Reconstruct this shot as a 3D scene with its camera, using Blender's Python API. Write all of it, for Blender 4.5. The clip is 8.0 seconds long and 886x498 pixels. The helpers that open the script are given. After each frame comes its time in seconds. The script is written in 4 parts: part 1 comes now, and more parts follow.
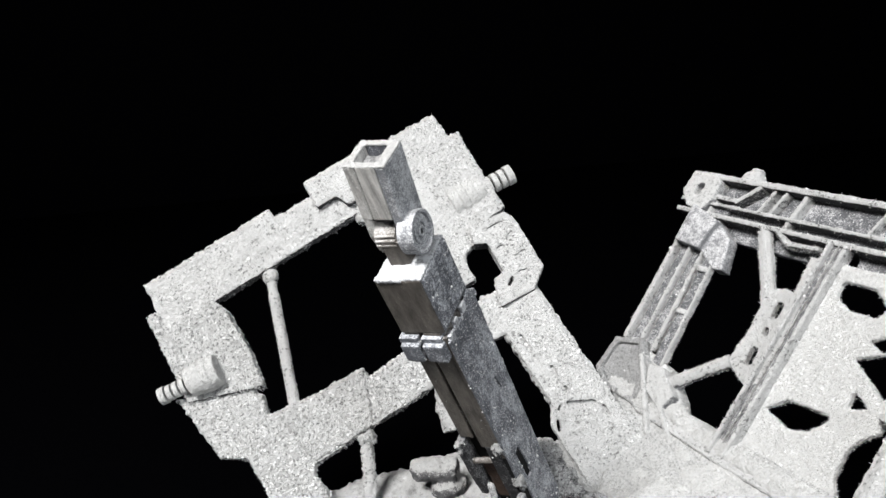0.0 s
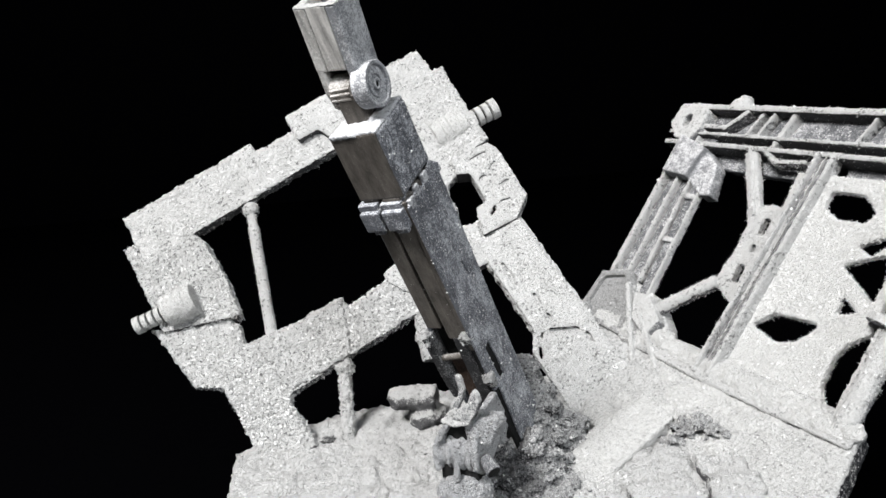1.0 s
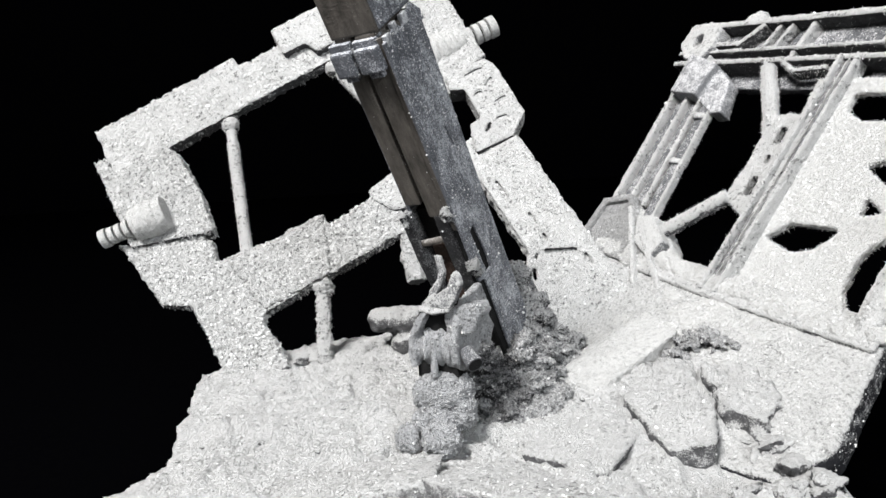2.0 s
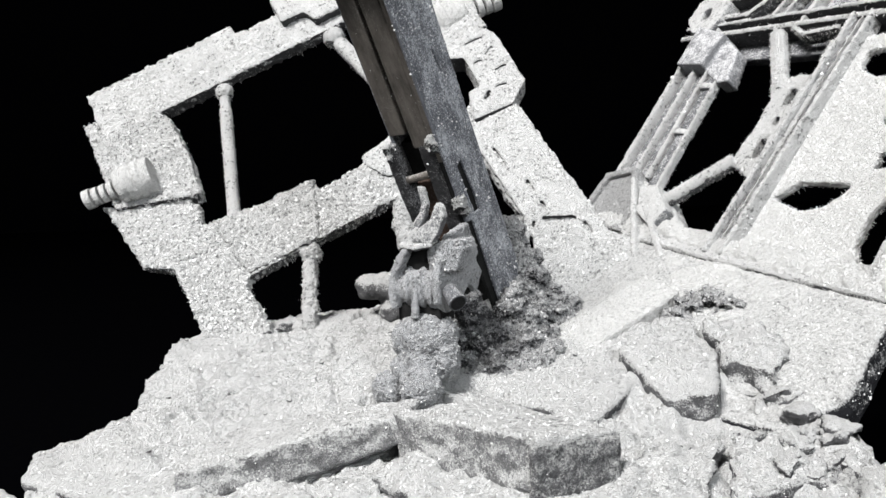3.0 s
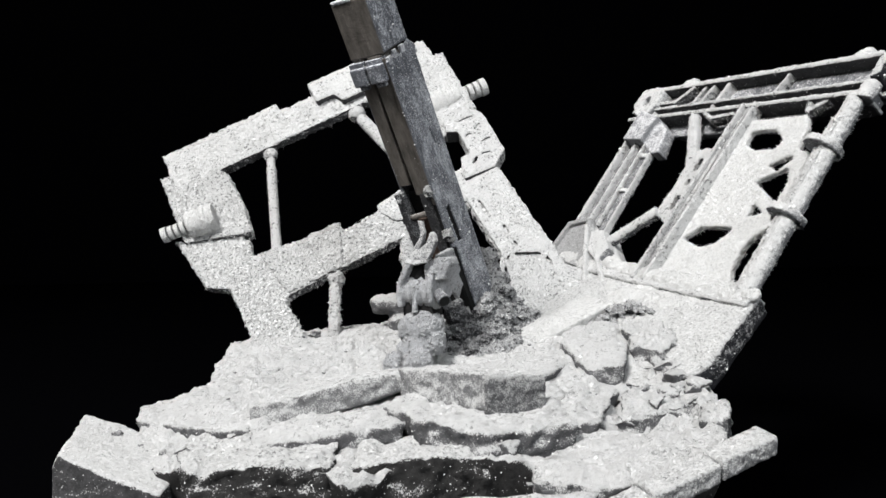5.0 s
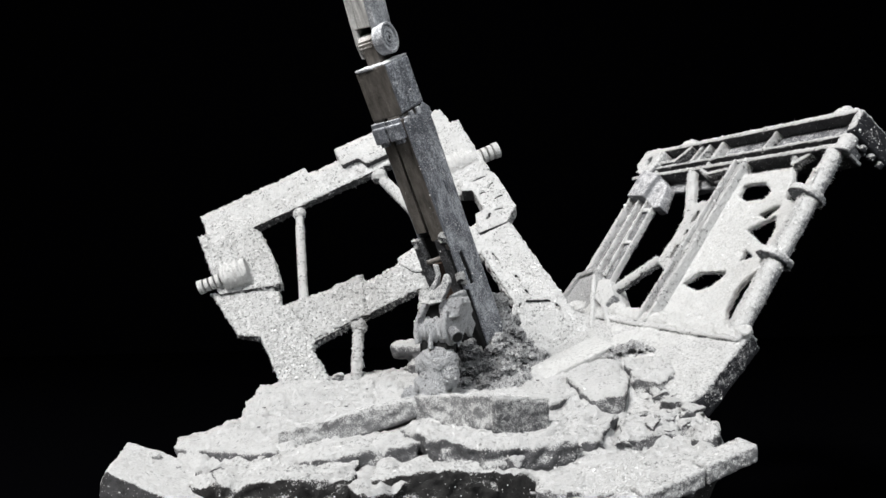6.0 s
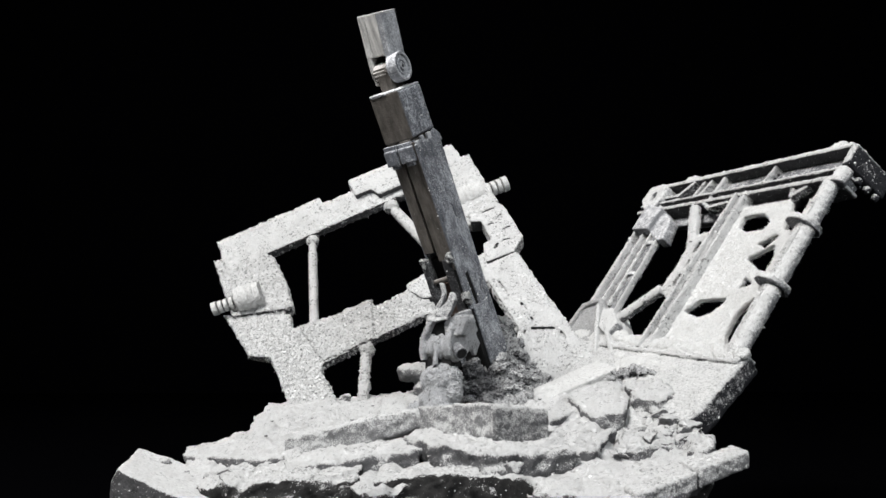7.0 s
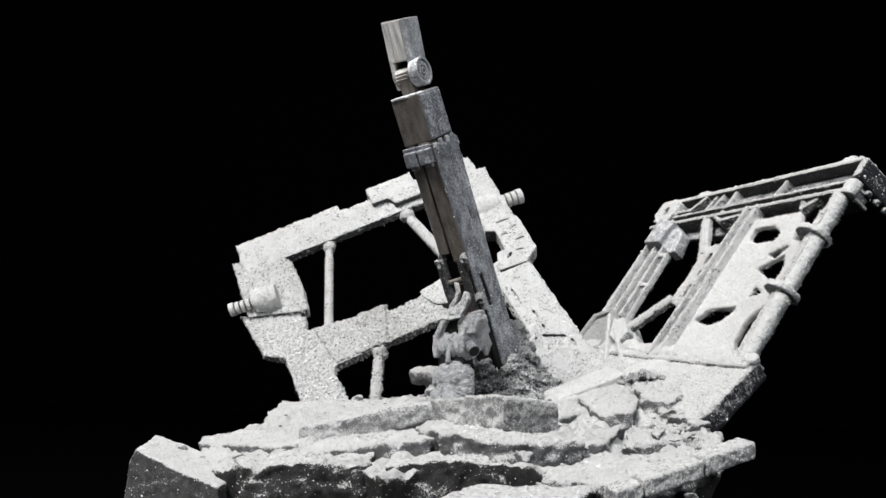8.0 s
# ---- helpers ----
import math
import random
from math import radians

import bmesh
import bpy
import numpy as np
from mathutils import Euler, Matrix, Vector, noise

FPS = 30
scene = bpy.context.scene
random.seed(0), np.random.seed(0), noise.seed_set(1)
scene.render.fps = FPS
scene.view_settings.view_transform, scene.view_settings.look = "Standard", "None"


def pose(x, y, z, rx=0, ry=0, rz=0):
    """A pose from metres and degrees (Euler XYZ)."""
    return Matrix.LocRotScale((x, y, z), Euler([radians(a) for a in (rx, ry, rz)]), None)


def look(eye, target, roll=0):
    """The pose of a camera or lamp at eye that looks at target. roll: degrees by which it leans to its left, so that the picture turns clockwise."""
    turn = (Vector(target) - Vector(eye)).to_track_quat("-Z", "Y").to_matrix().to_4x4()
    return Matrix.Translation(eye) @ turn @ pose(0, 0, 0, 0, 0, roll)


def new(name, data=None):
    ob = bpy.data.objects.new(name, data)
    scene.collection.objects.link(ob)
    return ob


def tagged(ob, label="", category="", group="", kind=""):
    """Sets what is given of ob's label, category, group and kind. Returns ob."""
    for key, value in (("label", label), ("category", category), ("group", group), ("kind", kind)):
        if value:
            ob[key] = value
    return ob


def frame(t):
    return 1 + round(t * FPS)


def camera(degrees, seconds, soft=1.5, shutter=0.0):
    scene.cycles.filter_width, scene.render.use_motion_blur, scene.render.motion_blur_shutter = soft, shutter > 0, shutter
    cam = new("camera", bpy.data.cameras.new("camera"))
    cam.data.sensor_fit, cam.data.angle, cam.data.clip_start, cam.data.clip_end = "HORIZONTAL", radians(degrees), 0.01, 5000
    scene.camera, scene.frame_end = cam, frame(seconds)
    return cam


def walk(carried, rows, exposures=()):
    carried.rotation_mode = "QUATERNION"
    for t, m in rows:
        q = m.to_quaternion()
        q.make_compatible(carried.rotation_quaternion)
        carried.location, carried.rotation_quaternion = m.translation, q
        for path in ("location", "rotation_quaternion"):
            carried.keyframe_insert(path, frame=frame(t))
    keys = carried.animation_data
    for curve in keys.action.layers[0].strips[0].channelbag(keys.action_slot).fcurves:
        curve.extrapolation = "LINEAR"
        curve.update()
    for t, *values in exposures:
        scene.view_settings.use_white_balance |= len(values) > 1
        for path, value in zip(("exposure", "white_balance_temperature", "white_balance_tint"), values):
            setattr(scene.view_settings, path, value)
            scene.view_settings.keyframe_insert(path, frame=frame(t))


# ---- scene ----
# The place is a table-top model of a wreck, about 20 cm wide.
# Lengths of the things below are in decimetres; U turns them into metres.
U = 0.1

# ---- camera ----
cam = camera(61.15, 8.0)
PATH = [
    (0.0, look((0.00193, -0.16107, 0.12600), (0.01827, 0.03309, 0.08091), -4.68)),
    (0.5, look((0.00449, -0.16318, 0.11315), (0.01959, 0.03174, 0.07097), -4.75)),
    (1.0, look((0.00846, -0.16321, 0.09828), (0.02192, 0.03265, 0.06009), -4.81)),
    (1.5, look((0.00989, -0.16261, 0.08677), (0.02271, 0.03380, 0.05129), -4.32)),
    (2.0, look((0.01165, -0.15423, 0.07068), (0.02385, 0.04250, 0.03676), -3.37)),
    (2.2, look((0.01320, -0.15069, 0.06560), (0.02393, 0.04636, 0.03310), -3.06)),
    (3.3, look((0.01610, -0.14937, 0.05035), (0.02528, 0.04946, 0.03081), -1.78)),
    (3.5, look((0.01641, -0.15376, 0.04984), (0.02536, 0.04528, 0.03247), -1.56)),
    (4.0, look((0.01820, -0.16755, 0.04771), (0.02734, 0.03172, 0.03329), -1.29)),
    (4.5, look((0.01670, -0.18408, 0.04784), (0.02476, 0.01553, 0.03820), -1.21)),
    (4.7, look((0.01600, -0.19240, 0.04810), (0.02455, 0.00722, 0.03925), -1.10)),
    (5.8, look((0.01800, -0.21540, 0.04020), (0.02180, -0.01572, 0.04985), -1.45)),
    (6.0, look((0.01816, -0.21819, 0.03899), (0.02045, -0.01869, 0.05303), -1.42)),
    (6.5, look((0.01952, -0.22245, 0.03620), (0.02035, -0.02356, 0.05725), -1.11)),
    (7.0, look((0.01955, -0.22414, 0.03038), (0.01860, -0.02605, 0.05793), -0.13)),
    (7.5, look((0.01940, -0.22698, 0.02727), (0.01623, -0.02972, 0.06007), 0.94)),
    (8.0, look((0.01880, -0.22756, 0.02234), (0.01457, -0.03069, 0.05734), 1.48)),
]
walk(cam, PATH, [(0.0, -0.16), (1.0, -0.14), (2.0, -0.04), (2.2, -0.02), (3.3, -0.02), (4.0, -0.05), (4.5, -0.09), (4.7, -0.10), (5.8, -0.13), (6.5, -0.16), (8.0, -0.17)])

# ---- light: one large soft studio lamp overhead, a small one at the side, dark room ----
world = bpy.data.worlds.new("dark_room")
world.use_nodes = True
world.node_tree.nodes["Background"].inputs[0].default_value = (0.6, 0.7, 1.0, 1)
world.node_tree.nodes["Background"].inputs[1].default_value = 0.0
scene.world = world


def area_lamp(name, eye, target, size, power, colour):
    data = bpy.data.lights.new(name, "AREA")
    data.shape, data.size, data.energy, data.color = "SQUARE", size, power, colour
    ob = new(name, data)
    ob.matrix_world = look(eye, target)
    return ob


area_lamp("softbox_key", (-0.31, -0.41, 0.68), (0.02, 0.0, 0.04), 0.22, 13.6, (1.0, 0.99, 0.985))
area_lamp("softbox_side", (0.32, -0.72, 0.36), (0.02, 0.0, 0.05), 0.22, 3.4, (0.92, 0.96, 1.0))


# ---- materials ----
def shader(name):
    mat = bpy.data.materials.new(name)
    mat.use_nodes = True
    return mat, mat.node_tree.nodes, mat.node_tree.links, mat.node_tree.nodes["Principled BSDF"]


def noise_tex(n, l, co, scale, detail=4.0, rough=0.6):
    t = n.new("ShaderNodeTexNoise")
    t.inputs["Scale"].default_value, t.inputs["Detail"].default_value, t.inputs["Roughness"].default_value = scale, detail, rough
    l.new(co, t.inputs["Vector"])
    return t.outputs["Fac"]


def ramp(n, l, fac, stops):
    r = n.new("ShaderNodeValToRGB")
    while len(r.color_ramp.elements) < len(stops):
        r.color_ramp.elements.new(0.5)
    for e, (p, c) in zip(r.color_ramp.elements, stops):
        e.position, e.color = p, (*c, 1) if len(c) == 3 else c
    l.new(fac, r.inputs["Fac"])
    return r.outputs["Color"]


def blend(n, l, fac, a, b):
    m = n.new("ShaderNodeMix")
    m.data_type = "RGBA"
    for value, slot in ((fac, 0), (a, 6), (b, 7)):
        if isinstance(value, (int, float)):
            m.inputs[slot].default_value = value
        elif isinstance(value, tuple):
            m.inputs[slot].default_value = (*value, 1)
        else:
            l.new(value, m.inputs[slot])
    return m.outputs[2]


def bump(n, l, height, strength, distance, under=None):
    b = n.new("ShaderNodeBump")
    b.inputs["Strength"].default_value, b.inputs["Distance"].default_value, b.invert = abs(strength), distance, strength < 0
    l.new(height, b.inputs["Height"])
    if under is not None:
        l.new(under, b.inputs["Normal"])
    return b.outputs["Normal"]


def dusty(name, under, dust, cover, stretch=(1, 1, 1), roughness=0.9, relief=1.0, grey=0.55, settle_shade=0.0, pit_shade=0.0, smudge=(0.5, 1.6)):
    """A surface of colour `under` with a layer of pale powder: cover 0 (bare) to 1 (thick). The settling value keeps
    more on level faces and paints shade on steep faces and undersides.
    """
    mat, n, l, p = shader(name)
    geo = n.new("ShaderNodeNewGeometry")
    tc = n.new("ShaderNodeTexCoord")
    mp = n.new("ShaderNodeMapping")
    mp.inputs["Scale"].default_value = stretch
    l.new(tc.outputs["Object"], mp.inputs["Vector"])
    co, st = tc.outputs["Object"], mp.outputs["Vector"]
    wide, mid, fine = noise_tex(n, l, co, 160, 4), noise_tex(n, l, co, 1300, 5, 0.75), noise_tex(n, l, co, 3600, 3, 0.7)
    grain = noise_tex(n, l, st, 500, 6, 0.75)
    base = blend(n, l, ramp(n, l, grain, [(0.3, (0, 0, 0)), (0.75, (1, 1, 1))]), tuple(c * smudge[0] for c in under), tuple(min(1, c * smudge[1]) for c in under))
    powder = blend(n, l, ramp(n, l, wide, [(0.35, (0, 0, 0)), (0.7, (1, 1, 1))]), tuple(c * 0.90 for c in dust), dust)
    powder = blend(n, l, ramp(n, l, mid, [(0.34, (1, 1, 1)), (0.52, (0, 0, 0))]), powder, tuple(c * grey for c in dust))
    # where the powder holds
    held = fine
    for layer, weight in ((mid, 0.45), (noise_tex(n, l, st, 260, 5, 0.7), 0.75)):
        add = n.new("ShaderNodeMath")
        add.operation = "MULTIPLY_ADD"
        l.new(layer, add.inputs[0])
        add.inputs[1].default_value = weight
        l.new(held, add.inputs[2])
        held = add.outputs[0]
    less = n.new("ShaderNodeMath")
    less.operation = "MULTIPLY_ADD"
    l.new(held, less.inputs[0])
    less.inputs[1].default_value, less.inputs[2].default_value = 0.72, 0.0
    held = less.outputs[0]
    # steep and downward faces lose powder, which also paints their shade
    if settle_shade:
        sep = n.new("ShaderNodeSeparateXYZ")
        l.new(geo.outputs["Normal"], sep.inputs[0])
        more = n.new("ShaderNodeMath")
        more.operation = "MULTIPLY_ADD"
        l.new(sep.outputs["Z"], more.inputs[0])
        more.inputs[1].default_value = settle_shade
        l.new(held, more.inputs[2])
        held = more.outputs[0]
    edge = 1.22 - cover * 0.95
    mask = ramp(n, l, held, [(max(0.0, min(0.97, edge - 0.07)), (0, 0, 0)), (max(0.03, min(1.0, edge + 0.07)), (1, 1, 1))])
    if pit_shade:
        # clusters of small dark specks: shade in gaps between grains, painted in
        gap = n.new("ShaderNodeMath")
        gap.operation = "MULTIPLY"
        l.new(ramp(n, l, noise_tex(n, l, co, 1250, 5, 0.7), [(0.38, (1, 1, 1)), (0.48, (0, 0, 0))]), gap.inputs[0])
        l.new(ramp(n, l, noise_tex(n, l, co, 210, 4, 0.65), [(0.50 - 0.14 * max(0.0, pit_shade - 1), (0, 0, 0)), (0.60 - 0.14 * max(0.0, pit_shade - 1), (min(1.0, pit_shade),) * 3)]), gap.inputs[1])
        powder = blend(n, l, gap.outputs[0], powder, tuple(c * 0.26 for c in dust))
    l.new(blend(n, l, mask, base, powder), p.inputs["Base Color"])
    p.inputs["Roughness"].default_value = roughness
    p.inputs["Specular IOR Level"].default_value = 0.25
    # rounded grains of two sizes, bent by noise so that no cell shows
    warp = n.new("ShaderNodeMix")
    warp.data_type = "VECTOR"
    warp.inputs[0].default_value = 0.0012
    shift = n.new("ShaderNodeTexNoise")
    shift.inputs["Scale"].default_value = 1500
    l.new(co, shift.inputs["Vector"])
    l.new(co, warp.inputs[4])
    l.new(shift.outputs["Color"], warp.inputs[5])
    cells = n.new("ShaderNodeTexVoronoi")
    cells.inputs["Scale"].default_value = 1250
    l.new(warp.outputs[1], cells.inputs["Vector"])
    b0 = bump(n, l, cells.outputs["Distance"], -0.55 * relief if relief > 0.5 else -0.1, 0.0007)
    b1 = bump(n, l, mid, 1.0 * relief, 0.0008, b0)
    b2 = bump(n, l, fine, 1.0 * relief, 0.0004, b1)
    l.new(b2, p.inputs["Normal"])
    return mat


# Powder thins downwards; the dark below also stands for unlit undersides.
ASH = dusty("pale_ash", (0.10, 0.10, 0.104), (0.91, 0.91, 0.90), 0.83, grey=0.82, relief=1.3, pit_shade=1.3, settle_shade=0.8)
ASH_COARSE = dusty("coarse_pale_ash", (0.10, 0.10, 0.104), (0.92, 0.92, 0.91), 0.83, grey=0.78, relief=1.5, pit_shade=2.0, settle_shade=0.8)
ASH_THICK = dusty("thick_ash", (0.42, 0.42, 0.41), (0.89, 0.89, 0.875), 1.0, grey=0.75, relief=1.1, pit_shade=0.3)
ASH_ROCK = dusty("ash_on_stone", (0.17, 0.17, 0.175), (0.91, 0.91, 0.90), 0.36, grey=0.80, settle_shade=0.44, relief=1.4, pit_shade=0.7)
CONCRETE = dusty("dusted_concrete", (0.30, 0.30, 0.305), (0.92, 0.92, 0.91), 0.45, grey=0.55, settle_shade=0.42, relief=1.3, pit_shade=1.0)
ASH_BLACK = dusty("ash_on_black_plastic", (0.030, 0.031, 0.036), (0.80, 0.80, 0.79), 0.29, grey=0.55, settle_shade=0.66, pit_shade=0.9)
DARK_STONE = dusty("bare_dark_stone", (0.20, 0.20, 0.206), (0.74, 0.74, 0.73), 0.42, settle_shade=0.25, relief=1.4)
BLOCK_STONE = dusty("ash_on_cut_stone", (0.085, 0.084, 0.086), (0.85, 0.85, 0.84), 0.10, grey=0.75, settle_shade=0.62, relief=1.0, pit_shade=0.5)
ASH_DARKROCK = dusty("ash_on_dark_stone", (0.050, 0.049, 0.048), (0.85, 0.85, 0.84), 0.03, grey=0.66, settle_shade=0.46, relief=1.2, pit_shade=0.9)
ASH_GREY = dusty("grey_ash_clumps", (0.050, 0.050, 0.053), (0.82, 0.82, 0.825), 0.49, grey=0.45, settle_shade=0.14, relief=1.6)
# Dark speckled ash: fork arms' own tone, painted shade on the clods.
ASH_DARK_SHADE = dusty("dark_damp_ash", (0.070, 0.070, 0.074), (0.56, 0.56, 0.565), 0.40, grey=0.5, settle_shade=0.16, relief=1.6)
ASH_GREY_PALE = dusty("mid_grey_ash", (0.26, 0.26, 0.265), (0.66, 0.66, 0.66), 0.80, grey=0.5, relief=1.5)
ASH_PALE_TOE = dusty("caked_grey_ash", (0.28, 0.285, 0.30), (0.78, 0.79, 0.81), 0.76, grey=0.66, relief=1.7, pit_shade=1.2)
ASH_RIG = dusty("ash_on_grey_plastic", (0.24, 0.245, 0.255), (0.84, 0.84, 0.83), 0.47, grey=0.78, settle_shade=0.35, pit_shade=0.6)
GREY_PLASTIC = dusty("dusted_grey_plastic", (0.120, 0.126, 0.142), (0.64, 0.66, 0.70), 0.40, stretch=(1, 1, 0.6), roughness=0.75, settle_shade=0.10, relief=0.40, smudge=(0.7, 1.4))
BROWN_PLASTIC = dusty("weathered_brown_grey_plastic", (0.105, 0.094, 0.083), (0.38, 0.36, 0.345), 0.34, stretch=(1, 1, 0.30), roughness=0.6, settle_shade=0.15, relief=0.30, smudge=(0.4, 1.6))
TAN_PLASTIC = dusty("worn_tan_grey_plastic", (0.64, 0.622, 0.595), (0.84, 0.83, 0.81), 0.42, stretch=(1, 1, 0.12), roughness=0.7, settle_shade=0.15, relief=0.4, smudge=(0.32, 1.5))
LIGHT_GREY = dusty("light_dusted_grey_plastic", (0.27, 0.277, 0.295), (0.76, 0.77, 0.79), 0.45, roughness=0.8, settle_shade=0.12, relief=0.30, smudge=(0.75, 1.25))
BARE_PLASTIC = dusty("bare_grey_plastic", (0.105, 0.108, 0.115), (0.60, 0.60, 0.61), 0.33, roughness=0.7, settle_shade=0.10, relief=0.4, smudge=(0.8, 1.2))
SLEEVE_GREY = dusty("clean_grey_plastic", (0.20, 0.203, 0.212), (0.66, 0.66, 0.67), 0.40, roughness=0.75, settle_shade=0.10, relief=0.3, smudge=(0.8, 1.2))
TAN_GRIME = dusty("grimy_tan_plastic", (0.30, 0.28, 0.255), (0.70, 0.68, 0.66), 0.38, roughness=0.6, settle_shade=0.2, relief=0.45, smudge=(0.6, 1.3))
RUST_PLASTIC = dusty("rust_stained_plastic", (0.085, 0.055, 0.042), (0.36, 0.32, 0.29), 0.30, roughness=0.8, relief=0.6, smudge=(0.4, 1.7))
# Near-black colour put in for the shade of gaps, slits and hollows.
SHADE_BLACK = dusty("dark_recess_plastic", (0.012, 0.012, 0.012), (0.10, 0.10, 0.10), 0.15, roughness=0.95, relief=0.45)


def cloth(name, colour):
    mat, n, l, p = shader(name)
    tc = n.new("ShaderNodeTexCoord")
    f = noise_tex(n, l, tc.outputs["Object"], 400, 3)
    l.new(blend(n, l, f, tuple(c * 0.6 for c in colour), colour), p.inputs["Base Color"])
    p.inputs["Roughness"].default_value, p.inputs["Specular IOR Level"].default_value = 1.0, 0.0
    return mat


def grain_mat(name, low, high):
    """Loose grains, each one a little lighter or darker than the next."""
    mat, n, l, p = shader(name)
    geo = n.new("ShaderNodeNewGeometry")
    l.new(blend(n, l, geo.outputs["Random Per Island"], low, high), p.inputs["Base Color"])
    p.inputs["Roughness"].default_value, p.inputs["Specular IOR Level"].default_value = 1.0, 0.05
    return mat


PALE_GRAINS = grain_mat("pale_ash_grains", (0.68, 0.68, 0.68), (0.95, 0.95, 0.94))
GREY_GRAINS = grain_mat("grey_ash_grains", (0.07, 0.07, 0.075), (0.66, 0.66, 0.655))
FROST_GRAINS = grain_mat("grey_white_grains", (0.30, 0.30, 0.31), (0.86, 0.86, 0.85))
BLACK_CLOTH = cloth("black_velvet", (0.0012, 0.0012, 0.0016))


# ---- mesh helpers ----
def thing(name, label, category, m=Matrix.Identity(4), group="", kind=""):
    ob = new(name)
    ob.empty_display_size = 0.01
    ob.matrix_world = m
    return tagged(ob, label, category, group, kind)


def axes_at(o, x, y, z):
    """A pose at o (decimetres) with the given local axes."""
    m = Matrix((x, y, z)).transposed().to_4x4()
    m.translation = Vector(o) * U
    return m


def finish(name, bm, material, smooth=None):
    bmesh.ops.recalc_face_normals(bm, faces=bm.faces)
    me = bpy.data.meshes.new(name)
    for v in bm.verts:
        v.co *= U
    bm.to_mesh(me)
    bm.free()
    me.materials.append(material)
    if smooth:
        me.shade_smooth()
    return me


def part(name, bm, material, parent=None, label="", smooth=False):
    ob = new(name, finish(name, bm, material, smooth))
    ob.parent = parent
    return tagged(ob, label)


def crust(ob, voxel, amount, size, fine=0.9):
    """A caked, uneven skin: the shape is made whole at that grain (decimetres) and pushed in and out by clouds."""
    r = ob.modifiers.new("skin", "REMESH")
    r.mode, r.voxel_size, r.use_smooth_shade = "VOXEL", voxel * U, True
    for k, (a, s) in enumerate(((amount, size), (amount * fine, size * 0.33))):
        tex = bpy.data.textures.new(ob.name + "_clouds", "CLOUDS")
        tex.noise_scale, tex.noise_depth = s * U, 3
        d = ob.modifiers.new("lumps", "DISPLACE")
        d.texture, d.strength, d.mid_level, d.texture_coords = tex, a * U, 0.5, "LOCAL"
    return ob


def box(bm, x0, x1, y0, y1, z0, z1, bevel=0.0, m=None):
    geo = bmesh.ops.create_cube(bm, size=1.0)["verts"]
    for v in geo:
        v.co = Vector(((x0 + x1) / 2 + v.co.x * (x1 - x0), (y0 + y1) / 2 + v.co.y * (y1 - y0), (z0 + z1) / 2 + v.co.z * (z1 - z0)))
        if m is not None:
            v.co = m @ v.co
    if bevel:
        bmesh.ops.bevel(bm, geom=list({e for v in geo for e in v.link_edges}), offset=bevel, segments=2, affect="EDGES", profile=0.6)
    return bm


def prism(bm, outline, z0, z1, bevel=0.0, holes=()):
    """A plate with that outline (and holes) in its own x and y, from z0 to z1."""
    start = set(bm.verts)
    edges = []
    for loop in (outline, *holes):
        vs = [bm.verts.new((x, y, z0)) for x, y in loop]
        edges += [bm.edges.new((a, b)) for a, b in zip(vs, vs[1:] + vs[:1])]
    if holes:
        faces = [g for g in bmesh.ops.triangle_fill(bm, use_beauty=True, edges=edges)["geom"] if isinstance(g, bmesh.types.BMFace)]
    else:
        faces = [bm.faces.new([v for v in bm.verts if v not in start])]
    up = bmesh.ops.extrude_face_region(bm, geom=faces, use_keep_orig=True)["geom"]
    for g in up:
        if isinstance(g, bmesh.types.BMVert):
            g.co.z = z1
    bmesh.ops.recalc_face_normals(bm, faces=[f for f in bm.faces if any(v not in start for v in f.verts)])
    if bevel:
        sharp = [e for e in bm.edges if e.verts[0] not in start and len(e.link_faces) == 2 and e.calc_face_angle(0) > 0.6]
        bmesh.ops.bevel(bm, geom=sharp, offset=bevel, segments=1, affect="EDGES")
    return bm


def rod(bm, a, b, r0, r1=None, seg=14, caps=True):
    """A round bar from a to b."""
    a, b = Vector(a), Vector(b)
    r1 = r0 if r1 is None else r1
    q = (b - a).to_track_quat("Z", "Y").to_matrix().to_4x4()
    bmesh.ops.create_cone(bm, cap_ends=caps, segments=seg, radius1=r0, radius2=r1, depth=(b - a).length, matrix=Matrix.Translation((a + b) / 2) @ q)
    return bm


def ball(bm, c, r, squash=(1, 1, 1), sub=2):
    bmesh.ops.create_icosphere(bm, subdivisions=sub, radius=r, matrix=Matrix.Translation(c) @ Matrix.Diagonal((*squash, 1)))
    return bm


def bar(bm, a, b, w, t, z=0.0, bevel=0.0):
    """A flat bar in the plate's plane from a to b (2D), w wide, from z - t to z."""
    a, b = Vector(a), Vector(b)
    d = (b - a).normalized()
    s = Vector((-d.y, d.x)) * w / 2
    return prism(bm, [tuple(a - s), tuple(b - s), tuple(b + s), tuple(a + s)], z - t, z, bevel)


def beam(bm, a, b, w, t):
    """A square bar between two places of a plate: w wide in its plane, t deep below the line."""
    a, b = Vector(a), Vector(b)
    d = (b - a).normalized()
    s = d.cross(Vector((0, 0, 1))).normalized() * w / 2
    k = s.cross(d).normalized() * t
    k = k if k.z < 0 else -k
    vs = [bm.verts.new(p + q) for p in (a, b) for q in (-s, s, s + k, k - s)]
    for f in ((0, 1, 2, 3), (7, 6, 5, 4), (0, 4, 5, 1), (1, 5, 6, 2), (2, 6, 7, 3), (3, 7, 4, 0)):
        bm.faces.new([vs[i] for i in f])
    return bm


def fresh():
    return bmesh.new()


